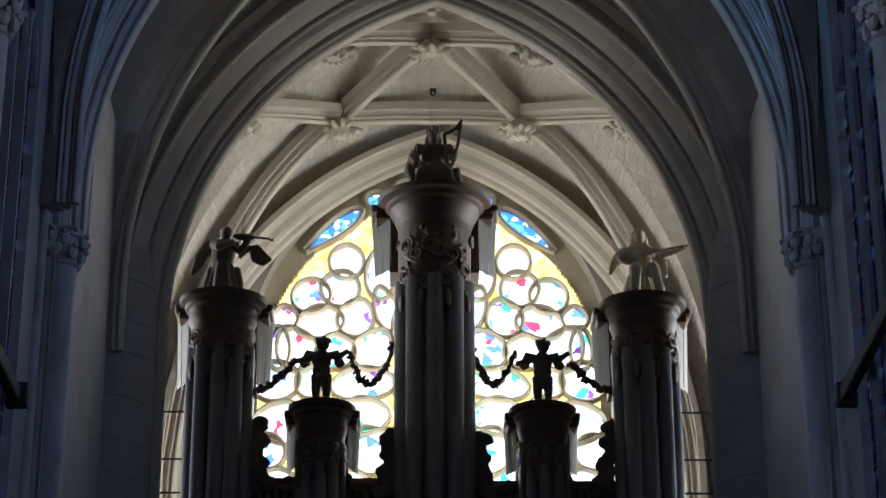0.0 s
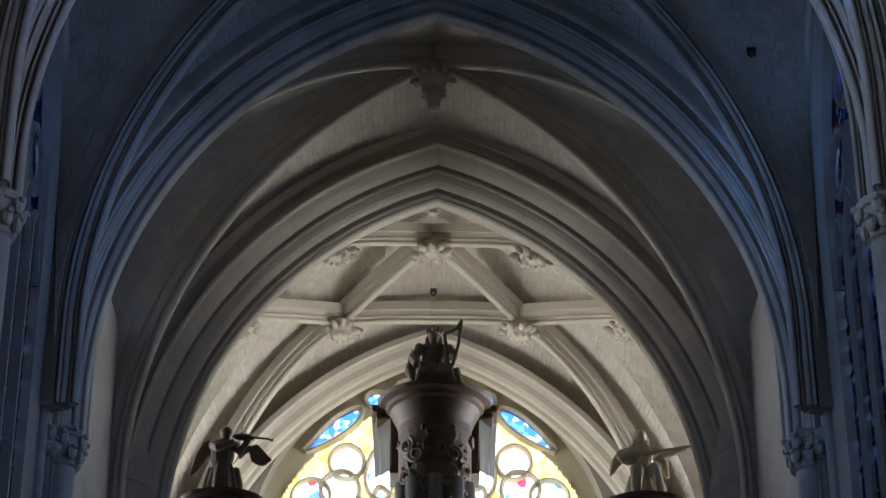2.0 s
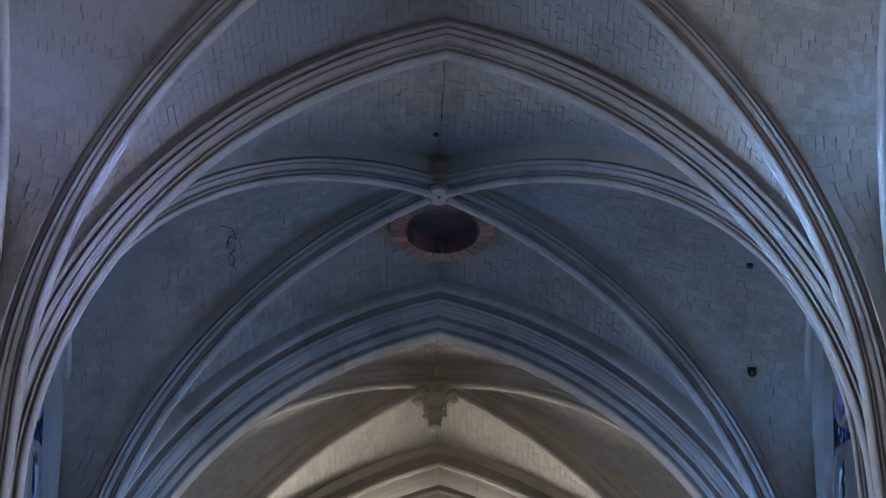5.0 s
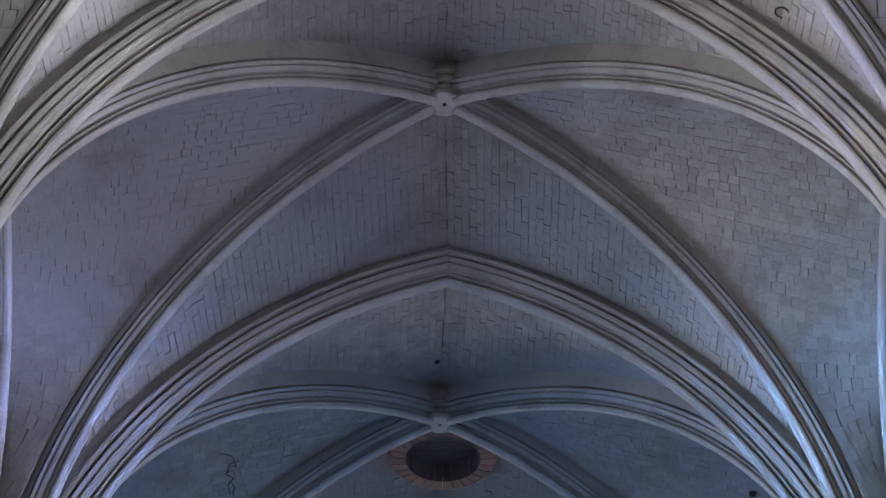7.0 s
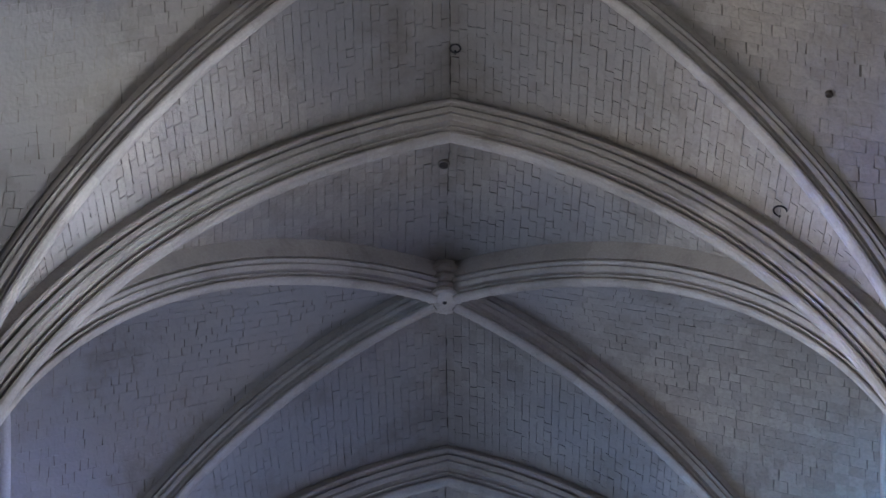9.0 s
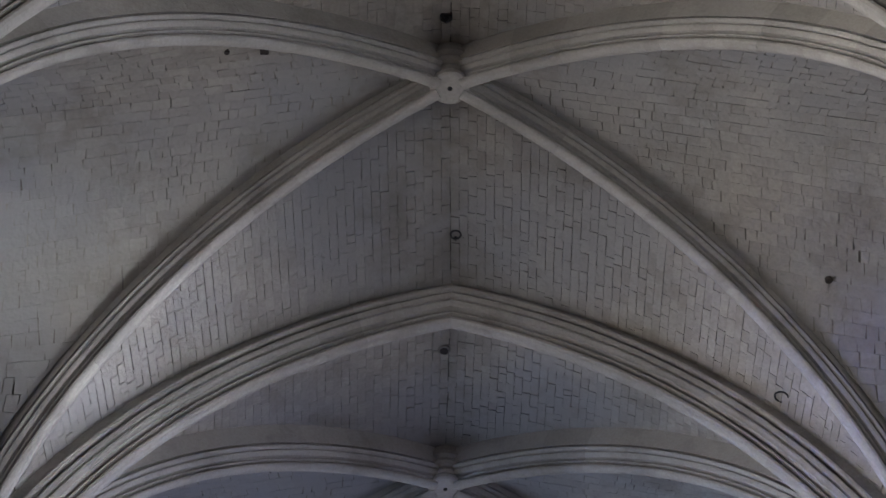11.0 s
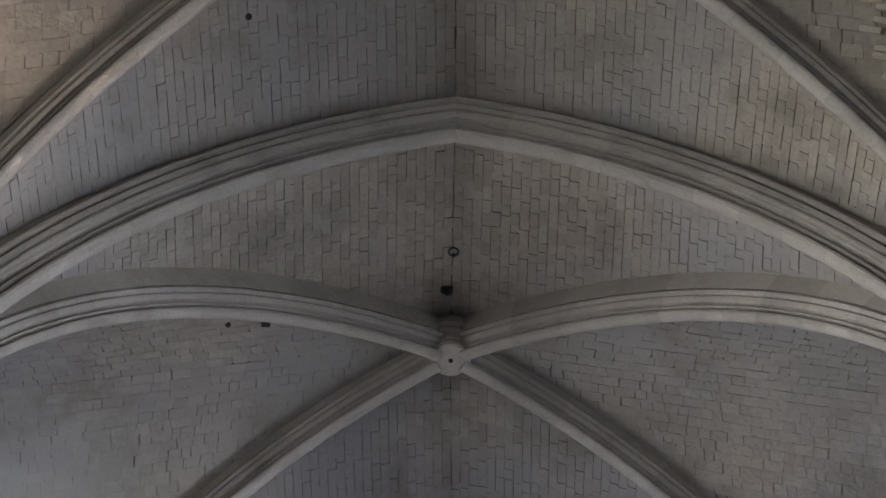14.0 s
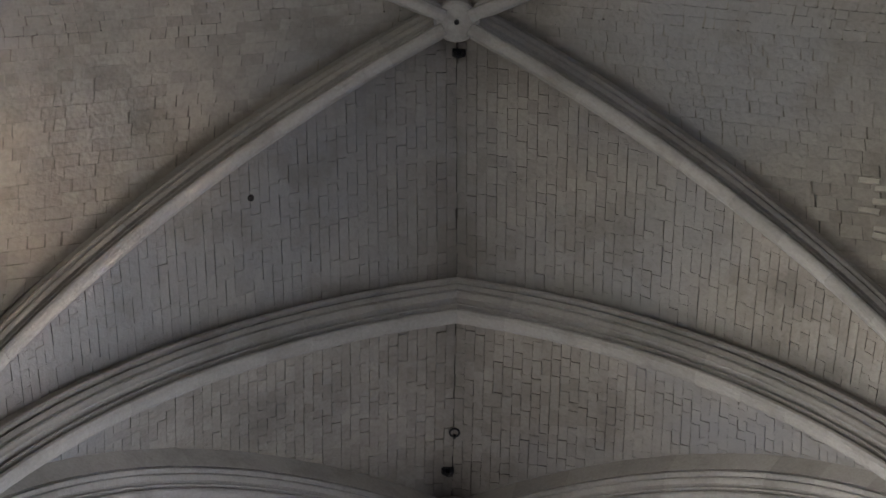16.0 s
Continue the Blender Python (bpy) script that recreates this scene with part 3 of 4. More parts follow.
# side walls, one panel a bay, each with its tall window
for side, word in ((-1, "south"), (1, "north")):
    bm = bmesh.new()
    for i in range(7):
        u0, u1 = BAYS[i], BAYS[i + 1]
        uc = (u0 + u1) / 2
        half = 2.0
        wall_with_window(bm, u0, u1, 0, 28, uc, half, 10.5, 19.6, 23.6, lambda u, z, d: (side * (WALL_X + d * WALL_T), u, z))
    add_box(bm, *sorted((side * WALL_X, side * (WALL_X + WALL_T))), EAST_Y, BAYS[0], 0, 28)
    add_box(bm, *sorted((side * WALL_X, side * (WALL_X + WALL_T))), BAYS[7], 51, 0, 28)
    bmesh.ops.recalc_face_normals(bm, faces=bm.faces)
    tagged(mesh_object("wall_" + word, bm, WALLS), "grey limestone nave wall with tall pointed window openings", "wall", kind="structure")
    for i in range(7):
        uc = (BAYS[i] + BAYS[i + 1]) / 2
        w = empty("window_%d" % (i + 1 + (7 if side > 0 else 0)), "tall pointed stained-glass window, deep blue and red", "window", "side windows", "structure")
        gx = side * (WALL_X + 0.16)
        half = 2.0
        outline = [(uc - half, 10.5)] + [(uc - o, z) for o, z in pointed(half, 19.6, 23.6)] + [(uc + o, z) for o, z in pointed(half, 19.6, 23.6)][::-1][1:] + [(uc + half, 10.5)]
        bm = bmesh.new()
        bm.faces.new([bm.verts.new((gx, u, z)) for u, z in outline])
        pane = part("pane", bm, NAVE_GLASS, w)
        pane.visible_shadow = False
        for k in (-1, 0, 1):                       # mullions
            x0, x1 = sorted((gx - side * 0.16, gx + side * 0.1))
            bm = bmesh.new()
            u = uc + k * half / 2
            loft(bm, [[(x0 + 0.08, u - 0.09, z), (x0, u, z), (x0 + 0.08, u + 0.09, z), (x1, u + 0.06, z), (x1, u - 0.06, z)] for z in (10.5, 19.4 if k else 20.6)])
            part("mullion", bm, SHADED_STONE, w)
        for k in (-1.5, -0.5, 0.5, 1.5):           # lancet heads
            c = uc + k * half / 2
            pts = [(gx - side * 0.05, c - o, z) for o, z in pointed(half / 4, 18.6, 19.7, 6)] + [(gx - side * 0.05, c + o, z) for o, z in pointed(half / 4, 18.6, 19.7, 6)][::-1][1:]
            bm = bmesh.new()
            tube(bm, pts, 0.08, 6)
            part("lancet_head", bm, SHADED_STONE, w)
        for cu, cz, r in ((uc - 0.95, 20.4, 0.55), (uc + 0.95, 20.4, 0.55), (uc, 21.7, 0.65)):
            bm = bmesh.new()
            tube(bm, [(gx - side * 0.05, cu + r * math.cos(a * math.pi / 10), cz + r * math.sin(a * math.pi / 10)) for a in range(21)], 0.085, 6)
            part("tracery_ring", bm, SHADED_STONE, w)
        for k in range(1, 11):                     # saddle bars
            bm = bmesh.new()
            z = 10.5 + k * 0.82
            add_box(bm, gx - 0.015, gx + 0.015, uc - half, uc + half, z - 0.015, z + 0.015)
            part("saddle_bar", bm, IRON, w)


def shaft(bm, x, y, z0, z1, r, n=14):
    lathe(bm, x, y, [(r, z0), (r, z1)], n)


def capital(bm, rng, x, y, z0, z1, r0, r1):
    """Bell with a ring, an abacus and two rows of curled leaves."""
    lathe(bm, x, y, [(r0, z0), (r0 + 0.05, z0 + 0.03), (r0, z0 + 0.07), (r0 * 1.02, z0 + 0.2), (r1 * 0.88, z1 - 0.14), (r1, z1 - 0.12), (r1 * 1.04, z1 - 0.05), (r1, z1)], 12)
    for row in range(2):
        n = 7
        for k in range(n):
            a = 2 * math.pi * (k + row * 0.5) / n + rng.uniform(-0.15, 0.15)
            rr = r0 + (r1 - r0) * (0.45 + 0.4 * row)
            z = z0 + (z1 - z0) * (0.36 + 0.34 * row)
            ball(bm, (x + rr * math.cos(a), y + rr * math.sin(a), z), (0.07, 0.10, 0.13), (0, 0, math.degrees(a)), 7)
            ball(bm, (x + (rr + 0.06) * math.cos(a), y + (rr + 0.06) * math.sin(a), z + 0.08), (0.06, 0.06, 0.05), (0, 0, 0), 6)


# bundled responds below every transverse arch
rng = random.Random(5)
for i in range(1, 6):
    for side in (-1, 1):
        y = BAYS[i]
        p = empty("pier", "clustered grey limestone shafts with carved leaf capitals", "pier", "nave piers", "structure")
        heavy = i == 5
        cluster = [(6.08, y, 0.27, SPRING), (6.32, y - 0.36, 0.15, SPRING - 0.2 * heavy), (6.32, y + 0.36, 0.15, SPRING - 0.2 * heavy), (6.42, y - 0.72, 0.10, 19.2), (6.42, y + 0.72, 0.10, 19.2)]
        if heavy:
            cluster[0] = (6.16, y - 0.2, 0.26, SPRING - 0.2)
            cluster.append((6.2, y + 0.25, 0.2, SPRING - 0.2))
        for x, yy, r, zt in cluster:
            bm = bmesh.new()
            h = 0.62 if r > 0.2 else 0.5 if r > 0.12 else 0.34
            shaft(bm, side * x, yy, 0.0, zt - h, r)
            part("shaft", bm, RIB, p, smooth=True)
            bm = bmesh.new()
            capital(bm, rng, side * x, yy, zt - h, zt, r, r + (0.14 if r > 0.12 else 0.07))
            part("capital", bm, RIB, p, "carved leaf capital")
        if heavy:
            bm = bmesh.new()
            add_box(bm, *sorted((side * 5.86, side * WALL_X)), y - 0.62, y + 0.5, SPRING - 0.27, SPRING - 0.19, 0.02)
            part("abacus", bm, RIB, p)
        bm = bmesh.new()
        add_box(bm, *sorted((side * 6.22, side * WALL_X)), y - 0.5, y + 0.5, 0, 24.5)
        part("pier_core", bm, WALLS, p)
        # slim wall ribs standing on the outer shafts
        for d in (-1, 1):
            ym = (BAYS[i] + BAYS[i + d]) / 2
            at = form_curve(24.5, y + d * 0.72, ym, 20.3)
            pts = [(side * (WALL_X - 0.03), at(z), z) for z in [19.2 + k * 0.53 for k in range(11)]]
            bm = bmesh.new()
            tube(bm, pts, 0.10, 8)
            part("wall_rib", bm, RIB, p, smooth=True)

# round piers of the organ loft arch, no capitals
for side in (-1, 1):
    p = empty("round_pier", "smooth drum-built limestone pier without a capital", "pier", "organ loft piers", "structure")
    z = 0.0
    rr = random.Random(17)
    while z < 22.0:
        h = min(rr.uniform(0.62, 0.95), 22.4 - z)
        r0, r1 = [1.22 - 0.62 * max(0.0, (q - 18.2) / 4.2) ** 1.2 for q in (z, z + h)]
        bm = bmesh.new()
        lathe(bm, side * 6.62, 41.25, [(r0 - 0.012, z + 0.001), (r0, z + 0.008), (r1, z + h - 0.008), (r1 - 0.012, z + h - 0.001)], 36)
        part("drum", bm, DRUMS, p, smooth=False)
        z += h
    bm = bmesh.new()
    add_box(bm, *sorted((side * 6.2, side * WALL_X)), 35.4, 40.6, 0, 21.5)
    part("wall_strip", bm, DRUMS, p)

# the loft's dark floor
loft_floor = mesh_object("loft_floor", box(-WALL_X, WALL_X, 41.5, 48.4, 9.6, 10.0), OAK)
tagged(loft_floor, "dark oak floor of the organ loft", "floor", kind="structure")

# ---------------------------------------------------------------- west wall and its window
WY = BAYS[7]
WIN = dict(half=4.22, sill=11.5, zs=19.85, za=25.1)
bm = bmesh.new()
wall_with_window(bm, -WALL_X - 1, WALL_X + 1, 0, 28, 0.0, WIN["half"], WIN["sill"], WIN["zs"], WIN["za"], lambda u, z, d: (u, WY + d * 0.95, z))
bmesh.ops.recalc_face_normals(bm, faces=bm.faces)
tagged(mesh_object("wall_west", bm, WALLS), "limestone west wall round the great window", "wall", kind="structure")
rose = empty("window_15", "great pale stained-glass west window with flowing stone tracery", "window", kind="structure")
GY = WY + 0.55
LIGHTS = []            # the tracery lights: centre, half sizes, turn, taper


def light_opening(cx, cz, rx, rz, turn=0.0, point=0.0, mat=WEST_GLASS, bar=0.085):
    """One tracery light: a rounded or tear-shaped stone ring with its pane."""
    LIGHTS.append((cx, cz, rx, rz, turn, point))
    ring = []
    n = 26
    for k in range(n):
        a = 2 * math.pi * k / n
        x, z = rx * math.cos(a), rz * math.sin(a)
        if point:
            x *= 1 - point * (0.5 + 0.5 * math.sin(a)) ** 2
        c, s = math.cos(radians(turn)), math.sin(radians(turn))
        ring.append((cx + x * c - z * s, cz + x * s + z * c))
    bm = bmesh.new()
    bm.faces.new([bm.verts.new((u, GY + 0.03, z)) for u, z in ring])
    pane = part("pane", bm, mat, rose)
    pane.visible_shadow = False
    bm = bmesh.new()
    outer = []
    for k in range(n):
        p, q = Vector(ring[k - 1]), Vector(ring[(k + 1) % n])
        d = (q - p).normalized()
        nn = Vector((d.y, -d.x))
        c = Vector(ring[k])
        w = bar
        prof = [(-0.25 * w, 0.10), (-0.25 * w, -0.02), (0.35 * w, -0.12), (0.8 * w, -0.12), (1.2 * w, -0.02), (1.2 * w, 0.10)]
        outer.append([((c + nn * o).x, GY + dy, (c + nn * o).y) for o, dy in prof])
    loft(bm, outer + outer[:1], caps=False)
    part("tracery", bm, TRACERY, rose)


def west_xz(px, pz):
    """Window design drawn on a half grid: units of the drawing to metres, axis at 0."""
    return px * 0.01309, 24.35 - pz * 0.01407


# drawing units: across from the axis, down from the window's top
DESIGN = [(150, 128, 30, 30, 0, 0), (212, 190, 34, 30, 20, 0), (160, 176, 36, 32, -30, 0.2), (196, 236, 46, 28, 12, 0.3), (132, 228, 34, 34, -20, 0.3), (258, 228, 24, 20, 0, 0.4),
          (92, 152, 26, 44, 8, 0.5), (78, 212, 22, 42, 18, 0.4), (238, 282, 40, 42, 30, 0.5), (168, 288, 40, 30, 10, 0.4), (100, 284, 36, 38, -30, 0.4), (268, 282, 20, 38, 0, 0.3),
          (270, 340, 44, 34, 15, 0.2), (118, 344, 62, 28, 6, 0.3), (212, 336, 26, 34, 0, 0.5), (252, 412, 62, 36, -12, 0.4), (120, 400, 54, 32, 10, 0.4), (186, 396, 22, 24, 0, 0.4),
          (284, 462, 32, 30, 0, 0), (100, 458, 46, 42, 25, 0.4), (200, 458, 40, 34, 0, 0.3), (48, 140, 20, 34, 0, 0.4), (40, 240, 28, 44, 0, 0.3), (38, 340, 26, 44, 0, 0.3), (36, 440, 30, 48, 0, 0.3),
          (265, 520, 44, 30, 0, 0.3), (150, 520, 56, 30, 0, 0.3), (45, 530, 40, 40, 0, 0.3)]
for px, pz, rx, rz, turn, point in DESIGN:
    for sg in (-1, 1):
        x, z = west_xz(px, pz)
        light_opening(sg * x, z, rx * 0.0124, rz * 0.0132, -sg * turn, point, bar=0.072)
for cx, cz, rx, rz, turn, point in ((2.30, 23.36, 0.22, 0.84, 130, 0.8), (1.27, 24.16, 0.24, 0.19, 0, 0.0), (0.5, 24.45, 0.3, 0.2, 0, 0.0)):
    for sg in (-1, 1):
        light_opening(sg * cx, cz, rx, rz, -sg * turn, point, SKY_GLASS, 0.09)



def in_light(x, z):
    for cx, cz, rx, rz, turn, point in LIGHTS:
        c, q = math.cos(radians(turn)), math.sin(radians(turn))
        u, v = (x - cx) * c + (z - cz) * q, (z - cz) * c - (x - cx) * q
        if abs(v) < rz:
            up = v / rz
            if abs(u) < rx * math.sqrt(1 - up * up) * (1 - point * (0.5 + 0.5 * up) ** 2):
                return True
    return False


def below_arch(x, z, half, zs, za):
    """Inside a pointed outline, by its height at that place."""
    if z <= zs:
        return abs(x) < half
    r = (half * half + (za - zs) ** 2) / (2 * half)
    return math.hypot(abs(x) + r - half, z - zs) < r


amber, plate = bmesh.new(), bmesh.new()
CELL = 0.05
for a in range(round(2 * WIN["half"] / CELL)):
    for b in range(round((25.3 - 15.0) / CELL)):
        x0, z0 = -WIN["half"] + a * CELL, 15.0 + b * CELL
        x, z = x0 + CELL / 2, z0 + CELL / 2
        if in_light(x, z) or not below_arch(x, z, WIN["half"] + 0.08, WIN["zs"], WIN["za"] + 0.08):
            continue
        if below_arch(x, z, 3.95, 19.6, 24.2):
            amber.faces.new([amber.verts.new((x0 + u, GY + 0.05, z0 + v)) for u, v in ((0, 0), (CELL, 0), (CELL, CELL), (0, CELL))])
        else:
            add_box(plate, x0, x0 + CELL, GY - 0.02, GY + 0.10, z0, z0 + CELL)
bmesh.ops.remove_doubles(amber, verts=amber.verts, dist=0.001)
field = part("pane", amber, YELLOW_GLASS, rose, "amber filling glass")
field.visible_shadow = False
part("tracery", plate, TRACERY, rose, "pale stone web round the topmost lights")

# ---------------------------------------------------------------- oculus in the vault
oc = empty("vault_oculus", "round brick-rimmed opening in the vault with a dark lid", "oculus", at=(OCULUS[0], OCULUS[1], 25.72))
for k in range(28):
    a0, a1 = 2 * math.pi * k / 28 + 0.01, 2 * math.pi * (k + 1) / 28 - 0.01
    bm = bmesh.new()
    loft(bm, [[(r * math.cos(a), r * math.sin(a), z) for r, z in ((0.66, -0.10), (0.93, -0.07), (0.96, 0.03), (0.96, 0.4), (0.66, 0.4))] for a in (a0, (a0 + a1) / 2, a1)])
    bmesh.ops.recalc_face_normals(bm, faces=bm.faces)
    part("brick", bm, BRICK, oc)
bm = bmesh.new()
lathe(bm, 0, 0, [(0.67, 0.0), (0.67, 1.3), (0.72, 1.3), (0.72, 0.0)], 28)
for f in [f for f in bm.faces if len(f.verts) > 4]:          # open at both ends
    bm.faces.remove(f)
part("shaft_wall", bm, MORTAR, oc)
for k in range(6):
    part("lid_plank", box(-0.75, 0.75, -0.74 + k * 0.25, -0.5 + k * 0.25, 0.29, 0.33), LID, oc)

# hooks, small holes and patched stones in the webs
def vault_hole(x, y, z, r, square=False):
    ob = empty("vault_hole", "small dark hole through the vault with a worn rim", "hole", "vault holes", at=(x, y, z - 0.012))
    # dark solid plug; the shade inside the hole is in its colour
    bm = bmesh.new()
    if square:
        add_box(bm, -r, r, -r, r, -0.02, 0.03, 0.01)
    else:
        lathe(bm, 0, 0, [(0.005, -0.02), (r * 0.8, -0.024), (r, -0.008), (r, 0.03)], 12)
    part("dark_hole", bm, PLANK, ob)
    if r > 0.06:
        bm = bmesh.new()
        lathe(bm, 0, 0, [(r, 0.02), (r, -0.03), (r * 1.3, -0.02), (r * 1.4, 0.03)], 12)
        part("rim", bm, MORTAR, ob)


for x, y, z, r, sq in ((-2.86, 15.39, 25.39, 0.035, False), (-2.40, 15.45, 25.53, 0.055, True), (-0.08, 20.76, 26.01, 0.065, True), (-2.45, 11.11, 25.31, 0.04, False),
                       (5.35, 31.35, 24.63, 0.06, False), (-0.08, 29.73, 26.18, 0.05, False), (4.78, 17.89, 24.07, 0.05, False)):
    vault_hole(x, y, z, r, sq)
for x, y, z in ((-0.12, 15.34, 26.19), (-0.05, 9.64, 26.21), (5.43, 32.62, 23.31), (0.05, 46.65, 25.9)):
    ob = empty("iron_hook", "black iron hook hanging from the vault", "hook", "vault hooks", at=(x, y, z))
    bm = bmesh.new()
    tube(bm, [(-0.05, 0, 0.05), (-0.05, 0, -0.08), (0.0, 0, -0.13), (0.05, 0, -0.08), (0.05, 0, 0.05)], 0.025, 6)
    part("loop", bm, IRON, ob)
    part("plate", box(-0.08, 0.08, -0.05, 0.05, -0.02, 0.04, 0.01), IRON, ob)
for x, y, z, r in ((-0.04, 14.73, 26.13, 0.06), (0.05, 18.68, 26.0, 0.07), (4.25, 19.31, 23.45, 0.085)):
    ring = empty("iron_ring", "small rusty iron ring fixed in the vault", "ring", "vault rings", at=(x, y, z))
    bm = bmesh.new()
    tube(bm, [(r * math.cos(a * math.pi / 8), r * math.sin(a * math.pi / 8), -0.03 - 0.3 * (z < 25) * r * math.cos(a * math.pi / 8)) for a in range(17)], 0.013, 6)
    part("loop", bm, IRON, ring)
    part("staple", box(-0.015, 0.015, r - 0.02, r + 0.02, -0.05, 0.05, 0.004), IRON, ring)
# pale replaced stones and an opened crack
rg = random.Random(23)
for k in range(9):
    x, y = 4.62 + rg.uniform(-0.12, 0.25), 10.35 + k * 0.1 + rg.uniform(-0.05, 0.05)
    ob = mesh_object("replaced_stone", box(-0.12, 0.12, -0.035, 0.035, -0.02, 0.03, 0.008), STAR)
    ob.matrix_world = pose(x, y, 24.40 - (x - 4.61) * 0.3 - (y - 10.55) * 1.05 - 0.2 * max(0.0, y - 10.8), -44, 16, rg.uniform(-6, 6))
    tagged(ob, "pale replaced stone block in the vault web", "stone", "replaced stones")
crack = empty("crack", "dark stepped crack between vault stones", "crack", at=(-3.68, 31.5, 25.06))
pts = [(-0.14, -0.42, 0.16), (0.10, -0.40, 0.10), (0.16, -0.2, 0.02), (0.02, -0.22, 0.06), (-0.02, 0.0, 0.0), (0.1, 0.02, -0.04), (0.0, 0.2, -0.08), (0.04, 0.36, -0.17), (-0.06, 0.42, -0.18)]
for dx, dy, sc in ((0, 0, 1.0), (0.12, 0.03, -0.7), (-0.1, 0.1, 0.6)):
    # solid dark bars; the shade within the crack is put into their colour
    bm = bmesh.new()
    tube(bm, [(x * sc + dx, y * abs(sc) + dy, z - dx * 0.35 - dy * 0.3 - 0.004) for x, y, z in pts], [0.004, 0.008, 0.011, 0.006, 0.007, 0.006, 0.009, 0.011, 0.004], 6)
    part("gap", bm, PLANK, crack)
# dark wooden rails along the walls, between the piers
for side, z, y1 in ((-1, 13.0, 31.6), (1, 13.4, 32.6)):
    ob = empty("wall_beam", "dark wooden beam running along the nave wall", "beam", "wall beams", at=(side * 6.28, 27.3, z))
    bm = bmesh.new()
    loft(bm, [[(0.09 * i, y, 0.13 * q) for i, q in ((-1, -0.8), (-0.8, -1), (0.8, -1), (1, -0.8), (1, 0.8), (0.8, 1), (-0.8, 1), (-1, 0.8))] for y in (0.0, y1 - 27.3)])
    part("beam", bm, PLANK, ob)
    part("end_block", box(-0.14, 0.2, y1 - 27.3, y1 - 27.05, -0.18, 0.18, 0.02), PLANK, ob)

# ---------------------------------------------------------------- star vault ribs and bosses
star_pts = {"A": (0, 44.9, 26.15), "B": (-2.08, 43.1, 25.15), "C": (2.2, 43.2, 25.15), "F": (-2.05, 46.8, 25.08), "H": (2.05, 46.8, 25.08),
            "L": (-4.25, 45.0, 24.3), "R": (4.35, 45.0, 24.3), "G": (0.0, 47.3, 25.4), "D": (0.0, 42.3, 25.8)}


def straight_rib(a, b, sag=0.03):
    """A short lierne between two bosses, slightly arched."""
    a, b = Vector(a), Vector(b)
    d = (b - a)
    s = Vector((-d.y, d.x, 0)).normalized()
    up = s.cross(d).normalized()
    if up.z < 0:
        up = -up
    bm = bmesh.new()
    rings = []
    for i in range(9):
        f = i / 8
        p = a.lerp(b, f) + up * (sag * 4 * f * (1 - f))
        rings.append([p + s * q + up * (e - 0.02) for q, e in LIERNE_PROFILE])
    loft(bm, rings)
    bmesh.ops.recalc_face_normals(bm, faces=bm.faces)
    ob = mesh_object("lierne_rib", bm, STARRIB)
    return tagged(ob, "pale moulded limestone lierne rib of the star vault", "rib", "lierne ribs", "structure")


def springing_rib(start, corner, foot=16.0):
    """A rib that rises from a wall corner and bends over to a boss."""
    a, b = Vector((*corner, foot)), Vector(start)
    d = Vector((b.x - a.x, b.y - a.y, 0))
    s = Vector((-d.y, d.x, 0)).normalized()
    bm = bmesh.new()
    rings = []
    for i in range(25):
        t = 1.25 * i / 24
        fx, fz = (1 - math.cos(t)) / (1 - math.cos(1.25)), math.sin(t) / math.sin(1.25)
        p = a + d * fx + Vector((0, 0, (b.z - a.z) * fz))
        tan = (d * (math.sin(t) / (1 - math.cos(1.25))) + Vector((0, 0, (b.z - a.z) * math.cos(t) / math.sin(1.25)))).normalized()
        up = tan.cross(s) * -1
        if up.z < 0 or up.dot(d) > 0:
            up = -up if up.dot(d) > 0 else up
        rings.append([p + s * q + up * (e - 0.02) for q, e in LIERNE_PROFILE])
    loft(bm, rings)
    bmesh.ops.recalc_face_normals(bm, faces=bm.faces)
    ob = mesh_object("tierceron_rib", bm, STARRIB)
    return tagged(ob, "pale moulded limestone rib rising to the star vault", "rib", "tierceron ribs", "structure")


for k, c in (("B", (-5.9, 42.3)), ("C", (5.9, 42.3)), ("F", (-5.7, 48.0)), ("H", (5.7, 48.0))):
    springing_rib(star_pts[k], c)
for e in ("AB", "AC", "AF", "AH", "LF", "FG", "GH", "HR", "LB", "BD", "DC", "CR"):
    straight_rib(star_pts[e[0]], star_pts[e[1]])


def leaf_boss(at, r, drop, label, mat=STARRIB):
    """Carved leafy boss: a core with curled lobes round it."""
    rg = random.Random(int(at[0] * 10 + at[1] * 7))
    bm = bmesh.new()
    lathe(bm, 0, 0, [(0.02, -drop * 0.6), (r * 0.55, -drop * 0.5), (r * 0.7, 0.0), (r * 0.6, 0.22)], 14)
    for k in range(12):
        a = 2 * math.pi * k / 12 + rg.uniform(-0.1, 0.1)
        q = r * rg.uniform(0.78, 1.0)
        ball(bm, (q * math.cos(a), q * math.sin(a), rg.uniform(-0.06, 0.06)), (r * 0.3, r * 0.17, r * 0.2), (0, rg.uniform(-30, 30), math.degrees(a)), 7)
    for k in range(9):
        a = 2 * math.pi * k / 9
        ball(bm, (r * 0.45 * math.cos(a), r * 0.45 * math.sin(a), -drop * 0.5), (r * 0.2, r * 0.14, r * 0.16), (0, 20, math.degrees(a)), 6)
    ob = fused(mesh_object("vault_boss", bm, mat), 0.02)
    ob.location = at
    return tagged(ob, label, "boss", "carved bosses")


